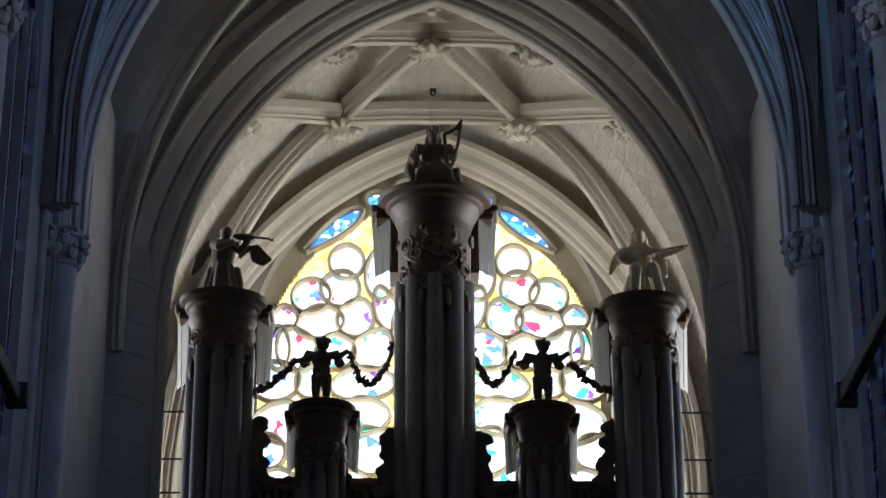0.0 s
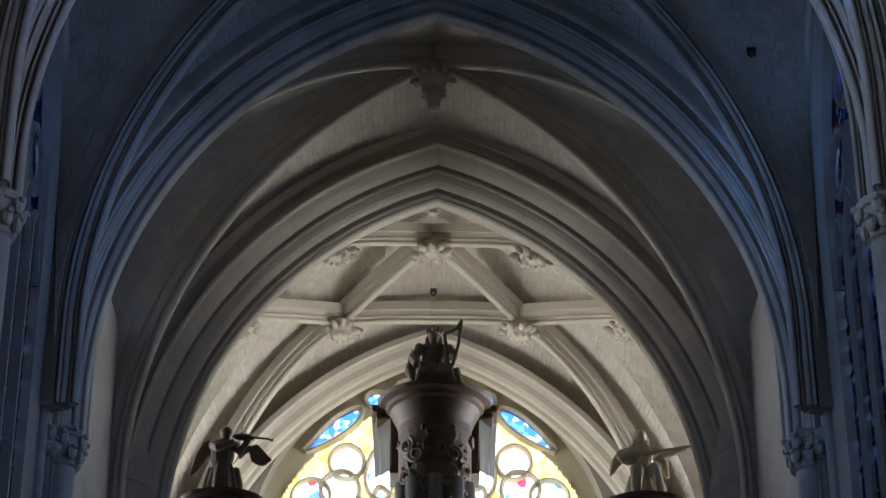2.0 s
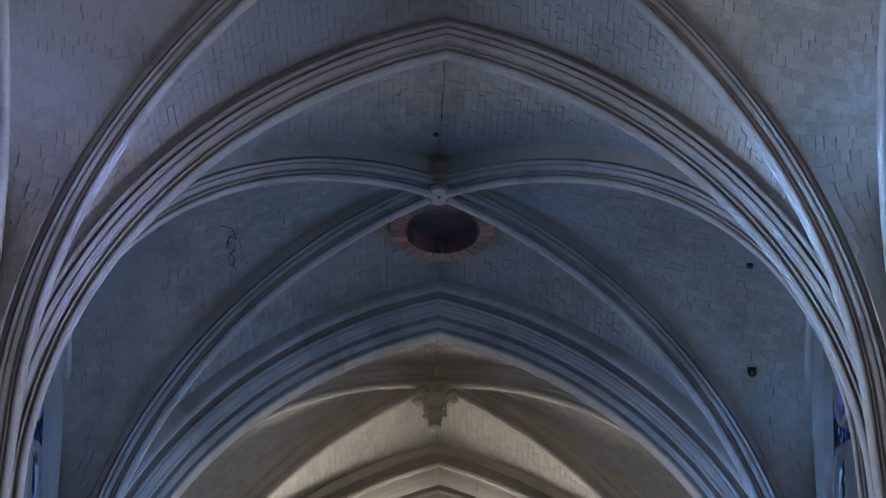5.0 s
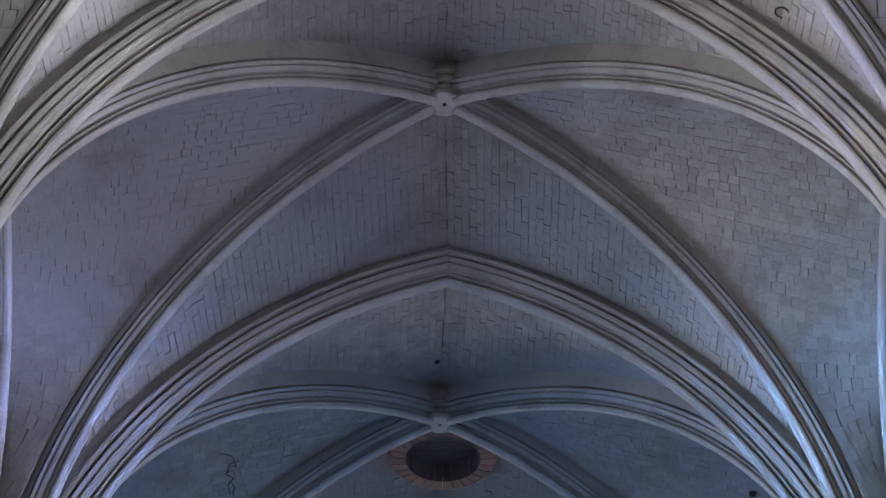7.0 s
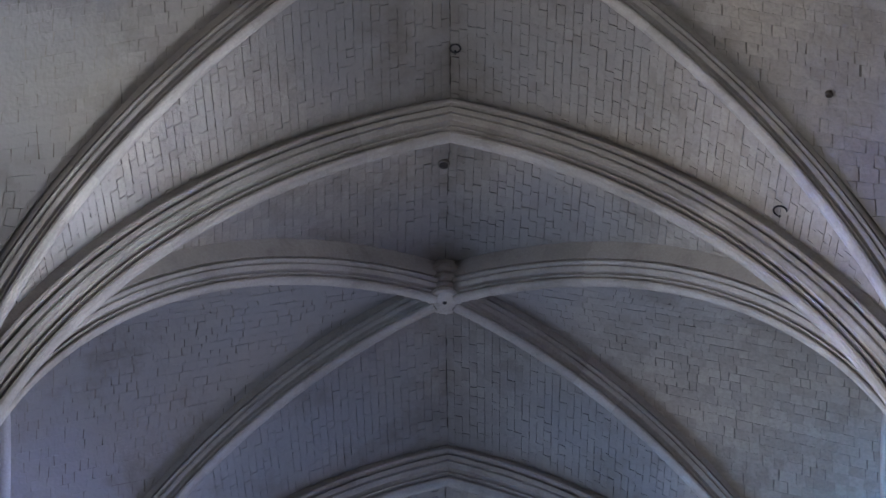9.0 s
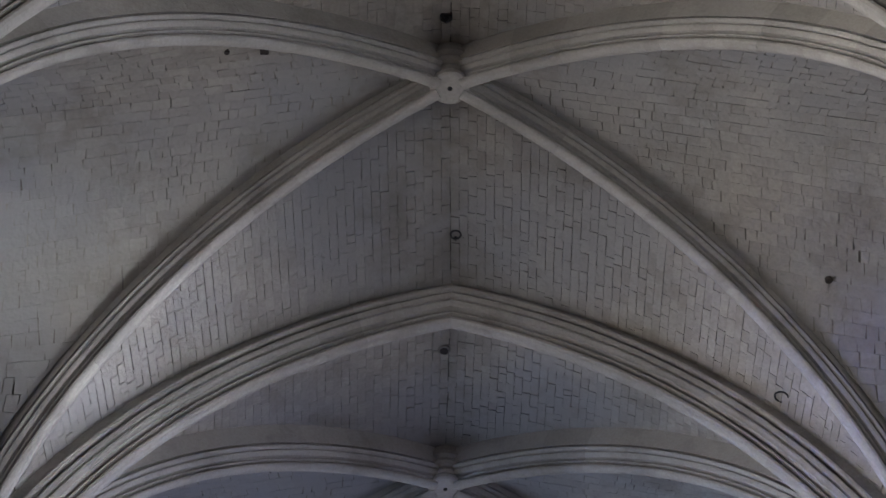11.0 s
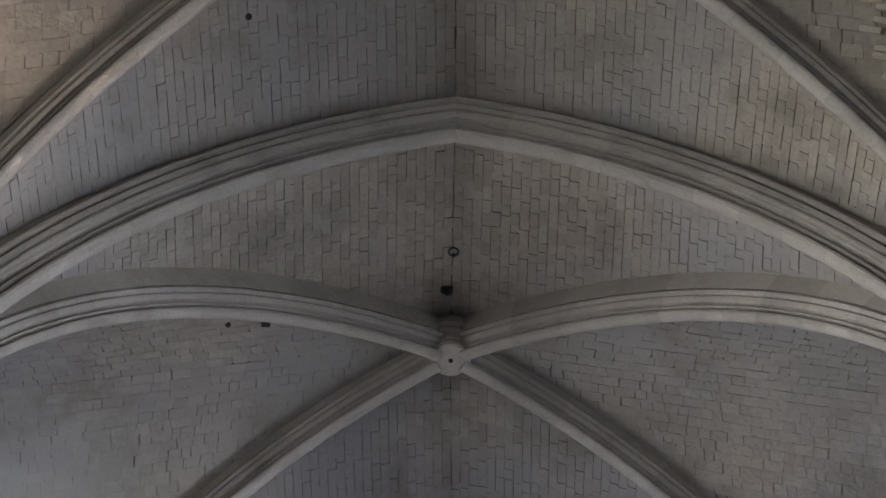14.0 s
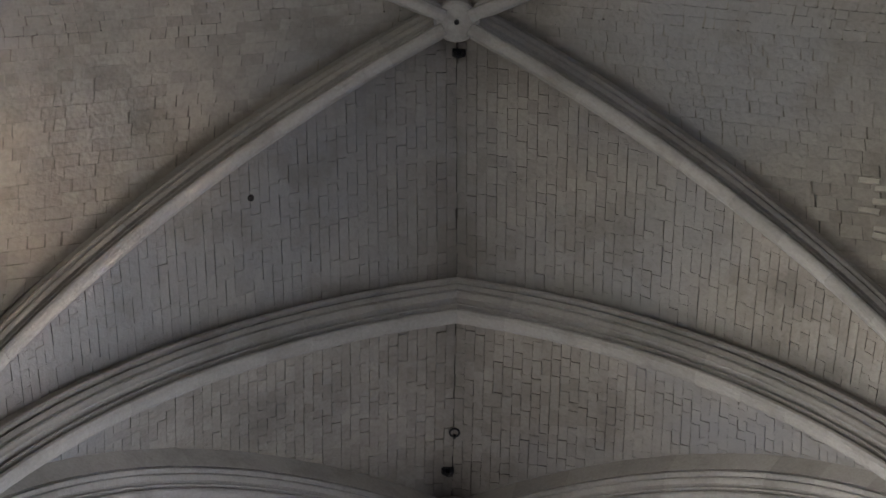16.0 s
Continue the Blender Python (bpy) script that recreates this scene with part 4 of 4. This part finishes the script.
for key in "BCFHLR":
    x, y, z = star_pts[key]
    leaf_boss((x, y, z - 0.18), 0.43, 0.3, "pale carved leaf boss of the star vault")
leaf_boss((0, 44.9, 25.95), 0.46, 0.12, "pale wreath-shaped central boss of the star vault")
leaf_boss((0, 42.3, 25.6), 0.17, 0.2, "small dark pendant boss behind the organ arch")
leaf_boss((-0.02, 37.9, 26.1), 0.40, 0.5, "dark carved pendant boss with hanging leaves")
leaf_boss((-0.02, 37.9, 25.72), 0.22, 0.6, "narrow carved pendant below a vault boss")

# iron tie rods in the loft
for side in (-1, 1):
    for z in (16.75, 15.75, 15.05):
        bm = bmesh.new()
        tube(bm, [(side * 4.6, 43.1, z), (side * 6.4, 43.1, z)], 0.022, 8)
        ob = mesh_object("tie_rod", bm, IRON)
        tagged(ob, "thin black iron tie rod beside the organ case", "rod", "tie rods")
# ---------------------------------------------------------------- the organ
OY = 42.5
organ = empty("pipe_organ", "dark carved oak organ case with grey tin pipes and round towers", "organ", at=(0, OY, 10.0))


def at_organ(bm):
    bmesh.ops.translate(bm, verts=bm.verts, vec=(0, -OY, -10.0))
    return bm


def organ_tower(x, half, body, ztop, zpipe, zfoot, pipes, wing_drop):
    """Round tower: pipes, carved band, bell-shaped cornice, and boarded wings behind."""
    rg = random.Random(int(x * 10) + 40)
    bm = bmesh.new()
    add_box(bm, x - body, x + body, OY + 0.15, OY + 1.1, zfoot, ztop - 0.45)
    add_box(bm, x - half * 0.70, x + half * 0.70, OY + 0.34, OY + 1.1, ztop - wing_drop - 0.1, ztop - 0.3)
    core = part("tower", at_organ(bm), OAK, organ)
    # cornice, three quarters round
    bm = bmesh.new()
    rr = half * 0.76
    lathe(bm, x, OY + 0.2, [(body * 0.98, ztop - 1.0), (body * 1.01, ztop - 0.86), (body * 1.03, ztop - 0.66), (body * 1.12, ztop - 0.50), (rr * 0.90, ztop - 0.37), (rr * 0.93, ztop - 0.30), (rr, ztop - 0.26), (rr * 1.02, ztop - 0.18), (rr * 1.15, ztop - 0.13),
                            (rr * 1.18, ztop - 0.04), (rr * 1.03, ztop), (0.02, ztop)], 56)
    part("cornice", at_organ(bm), OAK, core, "turned oak cornice")
    bm = bmesh.new()
    add_box(bm, x - half, x + half, OY + 0.25, OY + 1.25, ztop - 0.20, ztop - 0.04, 0.03)
    add_box(bm, x - half * 0.93, x + half * 0.93, OY + 0.3, OY + 1.2, ztop - 0.34, ztop - 0.20, 0.03)
    part("cornice_wing", at_organ(bm), OAK, core)
    for sg in (-1, 1):                              # splayed boards hanging beside the tower
        for k in range(3):
            f0, f1 = k / 3 + 0.004, (k + 1) / 3 - 0.004
            bm = bmesh.new()
            rings = []
            for z, s in ((ztop - wing_drop + 0.02 * k, 0.95), (ztop - 0.2, 1.0)):
                ring = []
                for f, dy in ((f0, 0.0), (f1, 0.0), (f1, 0.04), (f0, 0.04)):
                    ring.append((x + sg * half * (0.70 + 0.29 * f) * s, OY + 0.32 + 0.62 * f + dy + (0.03 if k == 1 else 0.0), z))
                rings.append(ring)
            loft(bm, rings)
            bmesh.ops.recalc_face_normals(bm, faces=bm.faces)
            part("wing_board", at_organ(bm), GREYWOOD, core, "weathered grey side board")
    # carved band of scrolls and leaves
    bm = bmesh.new()
    zb = ztop - 0.85
    lathe(bm, x, OY + 0.2, [(body * 1.0, zpipe - 0.05), (body * 1.02, zb)], 24)
    q = body * 1.02
    for k in range(15 if body > 0.6 else 11):       # scrolls
        a0, zc = math.pi + math.pi * (0.06 + 0.88 * rg.random()), zpipe + 0.1 + (zb - zpipe - 0.1) * rg.random()
        big, turn, ph = rg.uniform(0.12, 0.2), rg.choice((-1, 1)), rg.uniform(0, 6.28)
        pts = []
        for t in range(22):
            rho, phi = big * (1 - t / 26), ph + turn * t * 0.55
            a = a0 + rho * math.cos(phi) / q
            pts.append((x + (q + 0.03) * math.cos(a), OY + 0.2 + (q + 0.03) * math.sin(a), zc + rho * math.sin(phi)))
        tube(bm, pts, [0.04 - 0.0008 * t for t in range(22)], 6)
    for k in range(40 if body > 0.6 else 28):       # small leaves between them
        a, z = math.pi + math.pi * rg.random(), zpipe + (zb - zpipe) * rg.random()
        ball(bm, (x + q * math.cos(a), OY + 0.2 + q * math.sin(a), z), (rg.uniform(0.03, 0.07), 0.05, rg.uniform(0.03, 0.09)), (0, rg.uniform(-60, 60), math.degrees(a) + 90), 6)
    for k in range(9):                              # leaf tips hanging over the pipes
        a = math.pi + math.pi * (k + 0.5) / 9
        q = body * 1.05
        ball(bm, (x + q * math.cos(a), OY + 0.2 + q * math.sin(a), zpipe - 0.02 - 0.18 * (k % 2)), (0.09, 0.06, 0.2), (0, 0, math.degrees(a) + 90), 8)
    fused(part("carved_band", at_organ(bm), CARVED, core, "carved walnut scroll band"), 0.016)
    for k in range(pipes):                          # pipes
        a = math.pi + math.pi * (k + 0.5) / pipes
        q = body * 0.86
        r = body * math.sin(math.pi / pipes / 2) * 0.92
        bm = bmesh.new()
        lathe(bm, x + q * math.cos(a), OY + 0.2 + q * math.sin(a), [(r * 0.2, zfoot), (r, zfoot + 0.5), (r, zpipe + 0.3)], 16)
        part("pipe", at_organ(bm), TIN, core, "grey tin organ pipe", smooth=True)


organ_tower(0.05, 1.32, 0.74, 21.25, 19.0, 10.0, 5, 1.45)
organ_tower(-4.25, 1.00, 0.62, 19.0, 17.55, 10.0, 5, 1.7)
organ_tower(4.29, 1.00, 0.62, 18.95, 17.5, 10.0, 5, 1.7)
organ_tower(-2.2, 0.76, 0.46, 16.72, 15.55, 10.0, 5, 1.2)
organ_tower(2.21, 0.76, 0.46, 16.68, 15.5, 10.0, 5, 1.2)

# flat fields between the towers: case, pipes, and pierced scroll crests
for x0, x1, ztop in ((-3.65, -2.65, 15.35), (-1.75, -0.7, 15.35), (0.8, 1.76, 15.3), (2.66, 3.7, 15.3)):
    bm = bmesh.new()
    add_box(bm, x0 - 0.05, x1 + 0.05, OY + 0.25, OY + 1.0, 10.0, ztop - 0.1)
    fieldc = part("pipe_field", at_organ(bm), OAK, organ)
    n = 6
    for k in range(n):
        bm = bmesh.new()
        r = (x1 - x0) / n / 2 * 0.9
        lathe(bm, x0 + (k + 0.5) * (x1 - x0) / n, OY + 0.2, [(r, 10.3), (r, ztop - 0.3)], 12)
        part("pipe", at_organ(bm), TIN, fieldc, "slim grey tin pipe", smooth=True)
    rg = random.Random(int(x0 * 10))
    bm = bmesh.new()
    for k in range(22):
        f = rg.random()
        ball(bm, (x0 + f * (x1 - x0), OY + 0.15, ztop - 0.12 - 0.15 * math.sin(math.pi * f) + rg.uniform(-0.18, 0.05)), (rg.uniform(0.06, 0.14), 0.06, rg.uniform(0.05, 0.1)), (0, rg.uniform(-60, 60), 0), 8)
    fused(part("scroll_crest", at_organ(bm), CARVED, fieldc), 0.025)

# tall scroll ornaments leaning on the towers
for x, sg, z in ((-3.62, 1, 16.25), (3.66, -1, 16.2), (-0.72, -1, 16.0), (0.82, 1, 15.95)):
    rg = random.Random(int(x * 100))
    bm = bmesh.new()
    for k in range(26):
        f = k / 25
        reach = 0.30 - 0.12 * math.sin(3.0 * f * math.pi) ** 2 + 0.35 * max(0.0, f - 0.55)
        ball(bm, (x + sg * reach * rg.uniform(0.2, 0.9), OY + 0.1, z + 0.12 - 1.25 * f), (0.14 + 0.05 * rg.random(), 0.09, 0.12), (0, rg.uniform(-50, 50), 0), 8)
    fused(part("scroll", at_organ(bm), CARVED, organ), 0.025)


# ---------------------------------------------------------------- carved figures
def figure(name, label, build, at, mat, voxel=0.014):
    bm = bmesh.new()
    build(bm)
    ob = mesh_object(name, bm, mat)
    ob.location = at
    mod = ob.modifiers.new("fuse", "REMESH")
    mod.mode, mod.voxel_size, mod.use_smooth_shade = "VOXEL", voxel, True
    return tagged(ob, label, "statue")


def robe(bm, x, y, w, d, h, folds=9, seed=1, lean=0.0):
    """Skirted drapery with folds."""
    rg = random.Random(seed)
    ph = [rg.uniform(0, 6.28) for _ in range(3)]
    rings = []
    for i in range(9):
        f = i / 8
        s = 1.0 - 0.38 * f ** 1.4
        rings.append([(x + lean * f + (w * s * (1 + 0.15 * (1 - f * 0.6) * math.sin(folds * a + ph[0] + 2 * f))) * math.cos(a), y + d * s * (1 + 0.10 * math.sin(folds * a + ph[1])) * math.sin(a), h * f)
                      for a in [2 * math.pi * k / 48 for k in range(48)]])
    loft(bm, rings)


def wing(bm, x, y, z, sg, span, drop):
    """Feathers fanned from the shoulder, long ones below."""
    for k in range(11):
        f = k / 10
        tip = (x + sg * span * (1 - 0.6 * f ** 1.3), y + 0.06, z - drop * (0.35 + 0.65 * math.sin(0.6 + 1.7 * f) ** 2))
        tube(bm, [(x, y, z + 0.06 - 0.02 * k), (x + sg * span * (0.55 - 0.25 * f), y + 0.05, z + 0.14 - drop * 0.30 * f), tip], [0.045, 0.04, 0.012], 6)


def folded_wing(bm, x, y, z, sg, reach, tip):
    """A wing raised to its knuckle beside the shoulder, with feathers hanging to a point."""
    knuckle = Vector((x + sg * reach * 0.42, y, z + 0.1))
    tube(bm, [(x, y, z - 0.1), tuple(knuckle)], [0.07, 0.08], 8)
    for k in range(8):
        f = k / 7
        end = (x + sg * (reach - 0.30 * f), y + 0.03, tip + 0.34 * f ** 1.5)
        root = knuckle.lerp(Vector((x, y, z - 0.15)), f * 0.9)
        mid = root.lerp(Vector(end), 0.5) + Vector((sg * 0.05, 0, 0.03))
        tube(bm, [tuple(root), tuple(mid), end], [0.06, 0.055, 0.014], 6)


def king(bm):
    robe(bm, 0, 0, 0.46, 0.36, 0.66, 8, 3)
    robe(bm, -0.02, 0.08, 0.36, 0.26, 1.05, 7, 4)
    ball(bm, (-0.17, -0.28, 0.55), (0.17, 0.26, 0.15), (18, 0, 0))
    ball(bm, (0.17, -0.28, 0.53), (0.17, 0.26, 0.15), (18, 0, 0))
    tube(bm, [(-0.18, -0.46, 0.5), (-0.2, -0.42, 0.05)], [0.14, 0.13])
    tube(bm, [(0.2, -0.46, 0.48), (0.22, -0.42, 0.05)], [0.14, 0.13])
    ball(bm, (0, 0.02, 0.95), (0.28, 0.22, 0.40))
    ball(bm, (-0.02, 0, 1.15), (0.31, 0.19, 0.15))
    tube(bm, [(-0.3, 0, 1.2), (-0.44, -0.1, 0.9), (-0.36, -0.28, 0.66)], [0.13, 0.13, 0.1])
    tube(bm, [(0.28, 0, 1.18), (0.38, -0.14, 0.92), (0.34, -0.3, 0.98)], [0.12, 0.11, 0.08])
    tube(bm, [(-0.42, 0.1, 1.15), (-0.52, 0.1, 0.7), (-0.44, 0.05, 0.38)], [0.08, 0.12, 0.06])
    ball(bm, (-0.02, -0.06, 1.40), (0.125, 0.14, 0.17))
    ball(bm, (-0.02, -0.16, 1.27), (0.09, 0.08, 0.13))
    for k in range(8):
        a = 2 * math.pi * k / 8
        tube(bm, [(-0.02 + 0.12 * math.cos(a), -0.04 + 0.12 * math.sin(a), 1.48), (-0.02 + 0.15 * math.cos(a), -0.04 + 0.15 * math.sin(a), 1.62)], [0.04, 0.025], 6)
    for sgx in (-1, 1):
        ball(bm, (-0.02 + sgx * 0.13, 0, 1.33), (0.06, 0.08, 0.13))
    # harp
    tube(bm, [(0.56, -0.25, 1.72), (0.50, -0.27, 1.2), (0.40, -0.3, 0.75), (0.28, -0.32, 0.45)], [0.035, 0.04, 0.045, 0.05])
    tube(bm, [(0.56, -0.25, 1.70), (0.46, -0.24, 1.52), (0.34, -0.22, 1.45), (0.22, -0.2, 1.42)], [0.035, 0.05, 0.05, 0.04])
    tube(bm, [(0.2, -0.2, 1.42), (0.24, -0.28, 0.9), (0.28, -0.32, 0.45)], [0.04, 0.05, 0.06])
    tube(bm, [(0.44, 0.0, 0.7), (0.5, 0.0, 0.4), (0.48, 0, 0.05)], [0.09, 0.1, 0.1])
    for k in range(9):                              # hanging folds before the knees
        xk = -0.34 + 0.085 * k
        tube(bm, [(xk * 0.8, -0.46, 0.62 - 0.04 * (k % 3)), (xk * 0.95, -0.53, 0.35), (xk * 1.2, -0.48, 0.0)], [0.06, 0.065, 0.07], 7)


def violin_angel(bm):
    robe(bm, 0, 0, 0.33, 0.3, 0.75, 8, 5)
    ball(bm, (-0.02, 0, 0.98), (0.25, 0.19, 0.36))
    ball(bm, (0, 0, 1.2), (0.27, 0.16, 0.13))
    ball(bm, (0.04, -0.05, 1.44), (0.12, 0.13, 0.155))
    ball(bm, (0.03, 0.02, 1.50), (0.14, 0.13, 0.11))
    tube(bm, [(-0.22, 0, 1.2), (-0.1, -0.25, 1.05), (0.24, -0.34, 1.13)], [0.1, 0.09, 0.06])
    tube(bm, [(0.22, 0, 1.2), (0.34, -0.15, 0.98), (0.52, -0.3, 1.2)], [0.1, 0.09, 0.06])
    ball(bm, (0.42, -0.32, 1.24), (0.24, 0.14, 0.06), (0, 4, 0))
    tube(bm, [(0.6, -0.32, 1.24), (0.92, -0.32, 1.2), (1.02, -0.32, 1.16), (1.04, -0.32, 1.22)], [0.03, 0.025, 0.03, 0.02], 6)
    tube(bm, [(0.34, -0.3, 1.05), (0.42, -0.34, 1.76)], [0.013, 0.013], 5)
    folded_wing(bm, -0.17, 0.15, 1.22, -1, 0.50, 0.58)
    wing(bm, 0.3, 0.15, 1.12, 1, 0.68, 0.3)
    tube(bm, [(-0.22, 0.1, 0.7), (-0.32, 0.05, 0.35), (-0.36, 0, 0.0)], [0.1, 0.1, 0.09])
    tube(bm, [(0.24, 0.1, 0.7), (0.33, 0.05, 0.35), (0.34, 0, 0.0)], [0.1, 0.1, 0.09])


def lute_angel(bm):
    robe(bm, -0.02, 0.02, 0.38, 0.32, 0.6, 8, 9)
    ball(bm, (0.0, 0, 0.92), (0.25, 0.19, 0.38))
    ball(bm, (0.0, 0, 1.17), (0.29, 0.16, 0.13))
    ball(bm, (0.0, -0.05, 1.42), (0.125, 0.14, 0.165))
    ball(bm, (-0.01, 0.02, 1.50), (0.155, 0.15, 0.12))
    ball(bm, (-0.1, 0.05, 1.38), (0.06, 0.08, 0.12))
    ball(bm, (-0.12, -0.26, 0.6), (0.15, 0.24, 0.14))
    ball(bm, (0.22, -0.26, 0.62), (0.14, 0.24, 0.14))
    tube(bm, [(-0.14, -0.42, 0.58), (-0.16, -0.34, 0.04)], [0.13, 0.1])
    tube(bm, [(0.24, -0.44, 0.6), (0.36, -0.38, 0.04)], [0.1, 0.08])
    ball(bm, (-0.26, -0.3, 0.88), (0.24, 0.15, 0.16), (0, -10, 0))
    tube(bm, [(-0.05, -0.34, 0.92), (0.5, -0.36, 1.02), (1.0, -0.36, 1.12)], [0.05, 0.035, 0.03])
    tube(bm, [(-0.26, 0, 1.15), (-0.44, -0.12, 0.98), (-0.2, -0.34, 0.9)], [0.1, 0.09, 0.07])
    tube(bm, [(0.28, 0, 1.14), (0.45, -0.16, 0.98), (0.88, -0.36, 1.08)], [0.1, 0.09, 0.06])
    folded_wing(bm, -0.16, 0.16, 1.14, -1, 0.48, 0.66)
    tube(bm, [(0.3, -0.1, 0.95), (0.46, -0.12, 0.82), (0.5, -0.12, 0.5)], [0.07, 0.1, 0.05])
    for sg in (-1, 1):
        ball(bm, (sg * 0.12, 0.0, 1.34), (0.07, 0.1, 0.14))
    tube(bm, [(0.3, 0.05, 0.6), (0.4, 0, 0.3), (0.4, 0, 0.0)], [0.1, 0.1, 0.08])


def putto(bm):
    ball(bm, (0, -0.02, 0.56), (0.2, 0.14, 0.12))
    for sg in (-1, 1):
        tube(bm, [(sg * 0.09, 0, 0.62), (sg * 0.11, -0.03, 0.34), (sg * 0.10, 0, 0.05)], [0.13, 0.10, 0.065])
        ball(bm, (sg * 0.12, -0.05, 0.04), (0.06, 0.11, 0.04))
        tube(bm, [(sg * 0.16, 0, 1.06), (sg * 0.34, -0.04, 0.98 + 0.03 * sg), (sg * 0.54, -0.08, 1.02 + 0.12 * sg)], [0.085, 0.075, 0.05])
        wing(bm, sg * 0.12, 0.14, 1.08, sg, 0.34, 0.22)
    ball(bm, (0, 0, 0.72), (0.19, 0.15, 0.2))
    ball(bm, (0, 0, 0.95), (0.20, 0.14, 0.24))
    ball(bm, (0.02, -0.02, 1.30), (0.135, 0.14, 0.15))
    for k in range(9):
        a = 2 * math.pi * k / 9
        ball(bm, (0.02 + 0.12 * math.cos(a), 0.02 + 0.1 * math.sin(a), 1.37 + 0.03 * (k % 2)), (0.055, 0.055, 0.05), seg=6)


figure("king_statue", "dark carved wooden figure of a crowned harp player", king, (0.05, OY + 0.1, 21.25), FIGURE)
figure("angel_statue", "dark carved wooden winged angel playing a violin", violin_angel, (-4.27, OY + 0.1, 19.0), FIGURE)
figure("angel_statue", "carved wooden seated angel playing a lute, lit tone in its colour", lute_angel, (4.27, OY + 0.1, 18.95), LIT_FIGURE)
for x, z in ((-2.22, 16.72), (2.22, 16.68)):
    figure("cherub_statue", "dark carved wooden winged cherub holding garlands", putto, (x, OY + 0.1, z), FIGURE)


def garland(a, b, dip, seed):
    """A swag of leaves between two points."""
    rg = random.Random(seed)
    a, b = Vector(a), Vector(b)
    bm = bmesh.new()
    pts = []
    for i in range(25):
        f = i / 24
        p = a.lerp(b, f)
        p.z -= dip * 4 * f * (1 - f)
        pts.append(p)
    tube(bm, pts, 0.035, 6)
    for p in pts:
        for k in range(3):
            ball(bm, (p.x + rg.uniform(-0.05, 0.05), p.y + rg.uniform(-0.05, 0.05), p.z + rg.uniform(-0.06, 0.06)), (0.07, 0.03, 0.045), (rg.uniform(-90, 90), rg.uniform(-90, 90), 0), 6)
    ob = fused(mesh_object("garland", bm, CARVED), 0.018)
    tagged(ob, "dark carved leaf garland hung from a cherub's grip", "garland", "garlands")


for sg in (-1, 1):
    x, z = sg * 2.22, 16.7
    garland((x - sg * 0.55, OY, z + 1.1), (sg * 0.78, OY + 0.1, z + 1.3), 0.75, 3 + sg)
    garland((x + sg * 0.55, OY, z + 0.92), (sg * 3.65, OY + 0.1, z + 0.32), 0.16, 7 + sg)
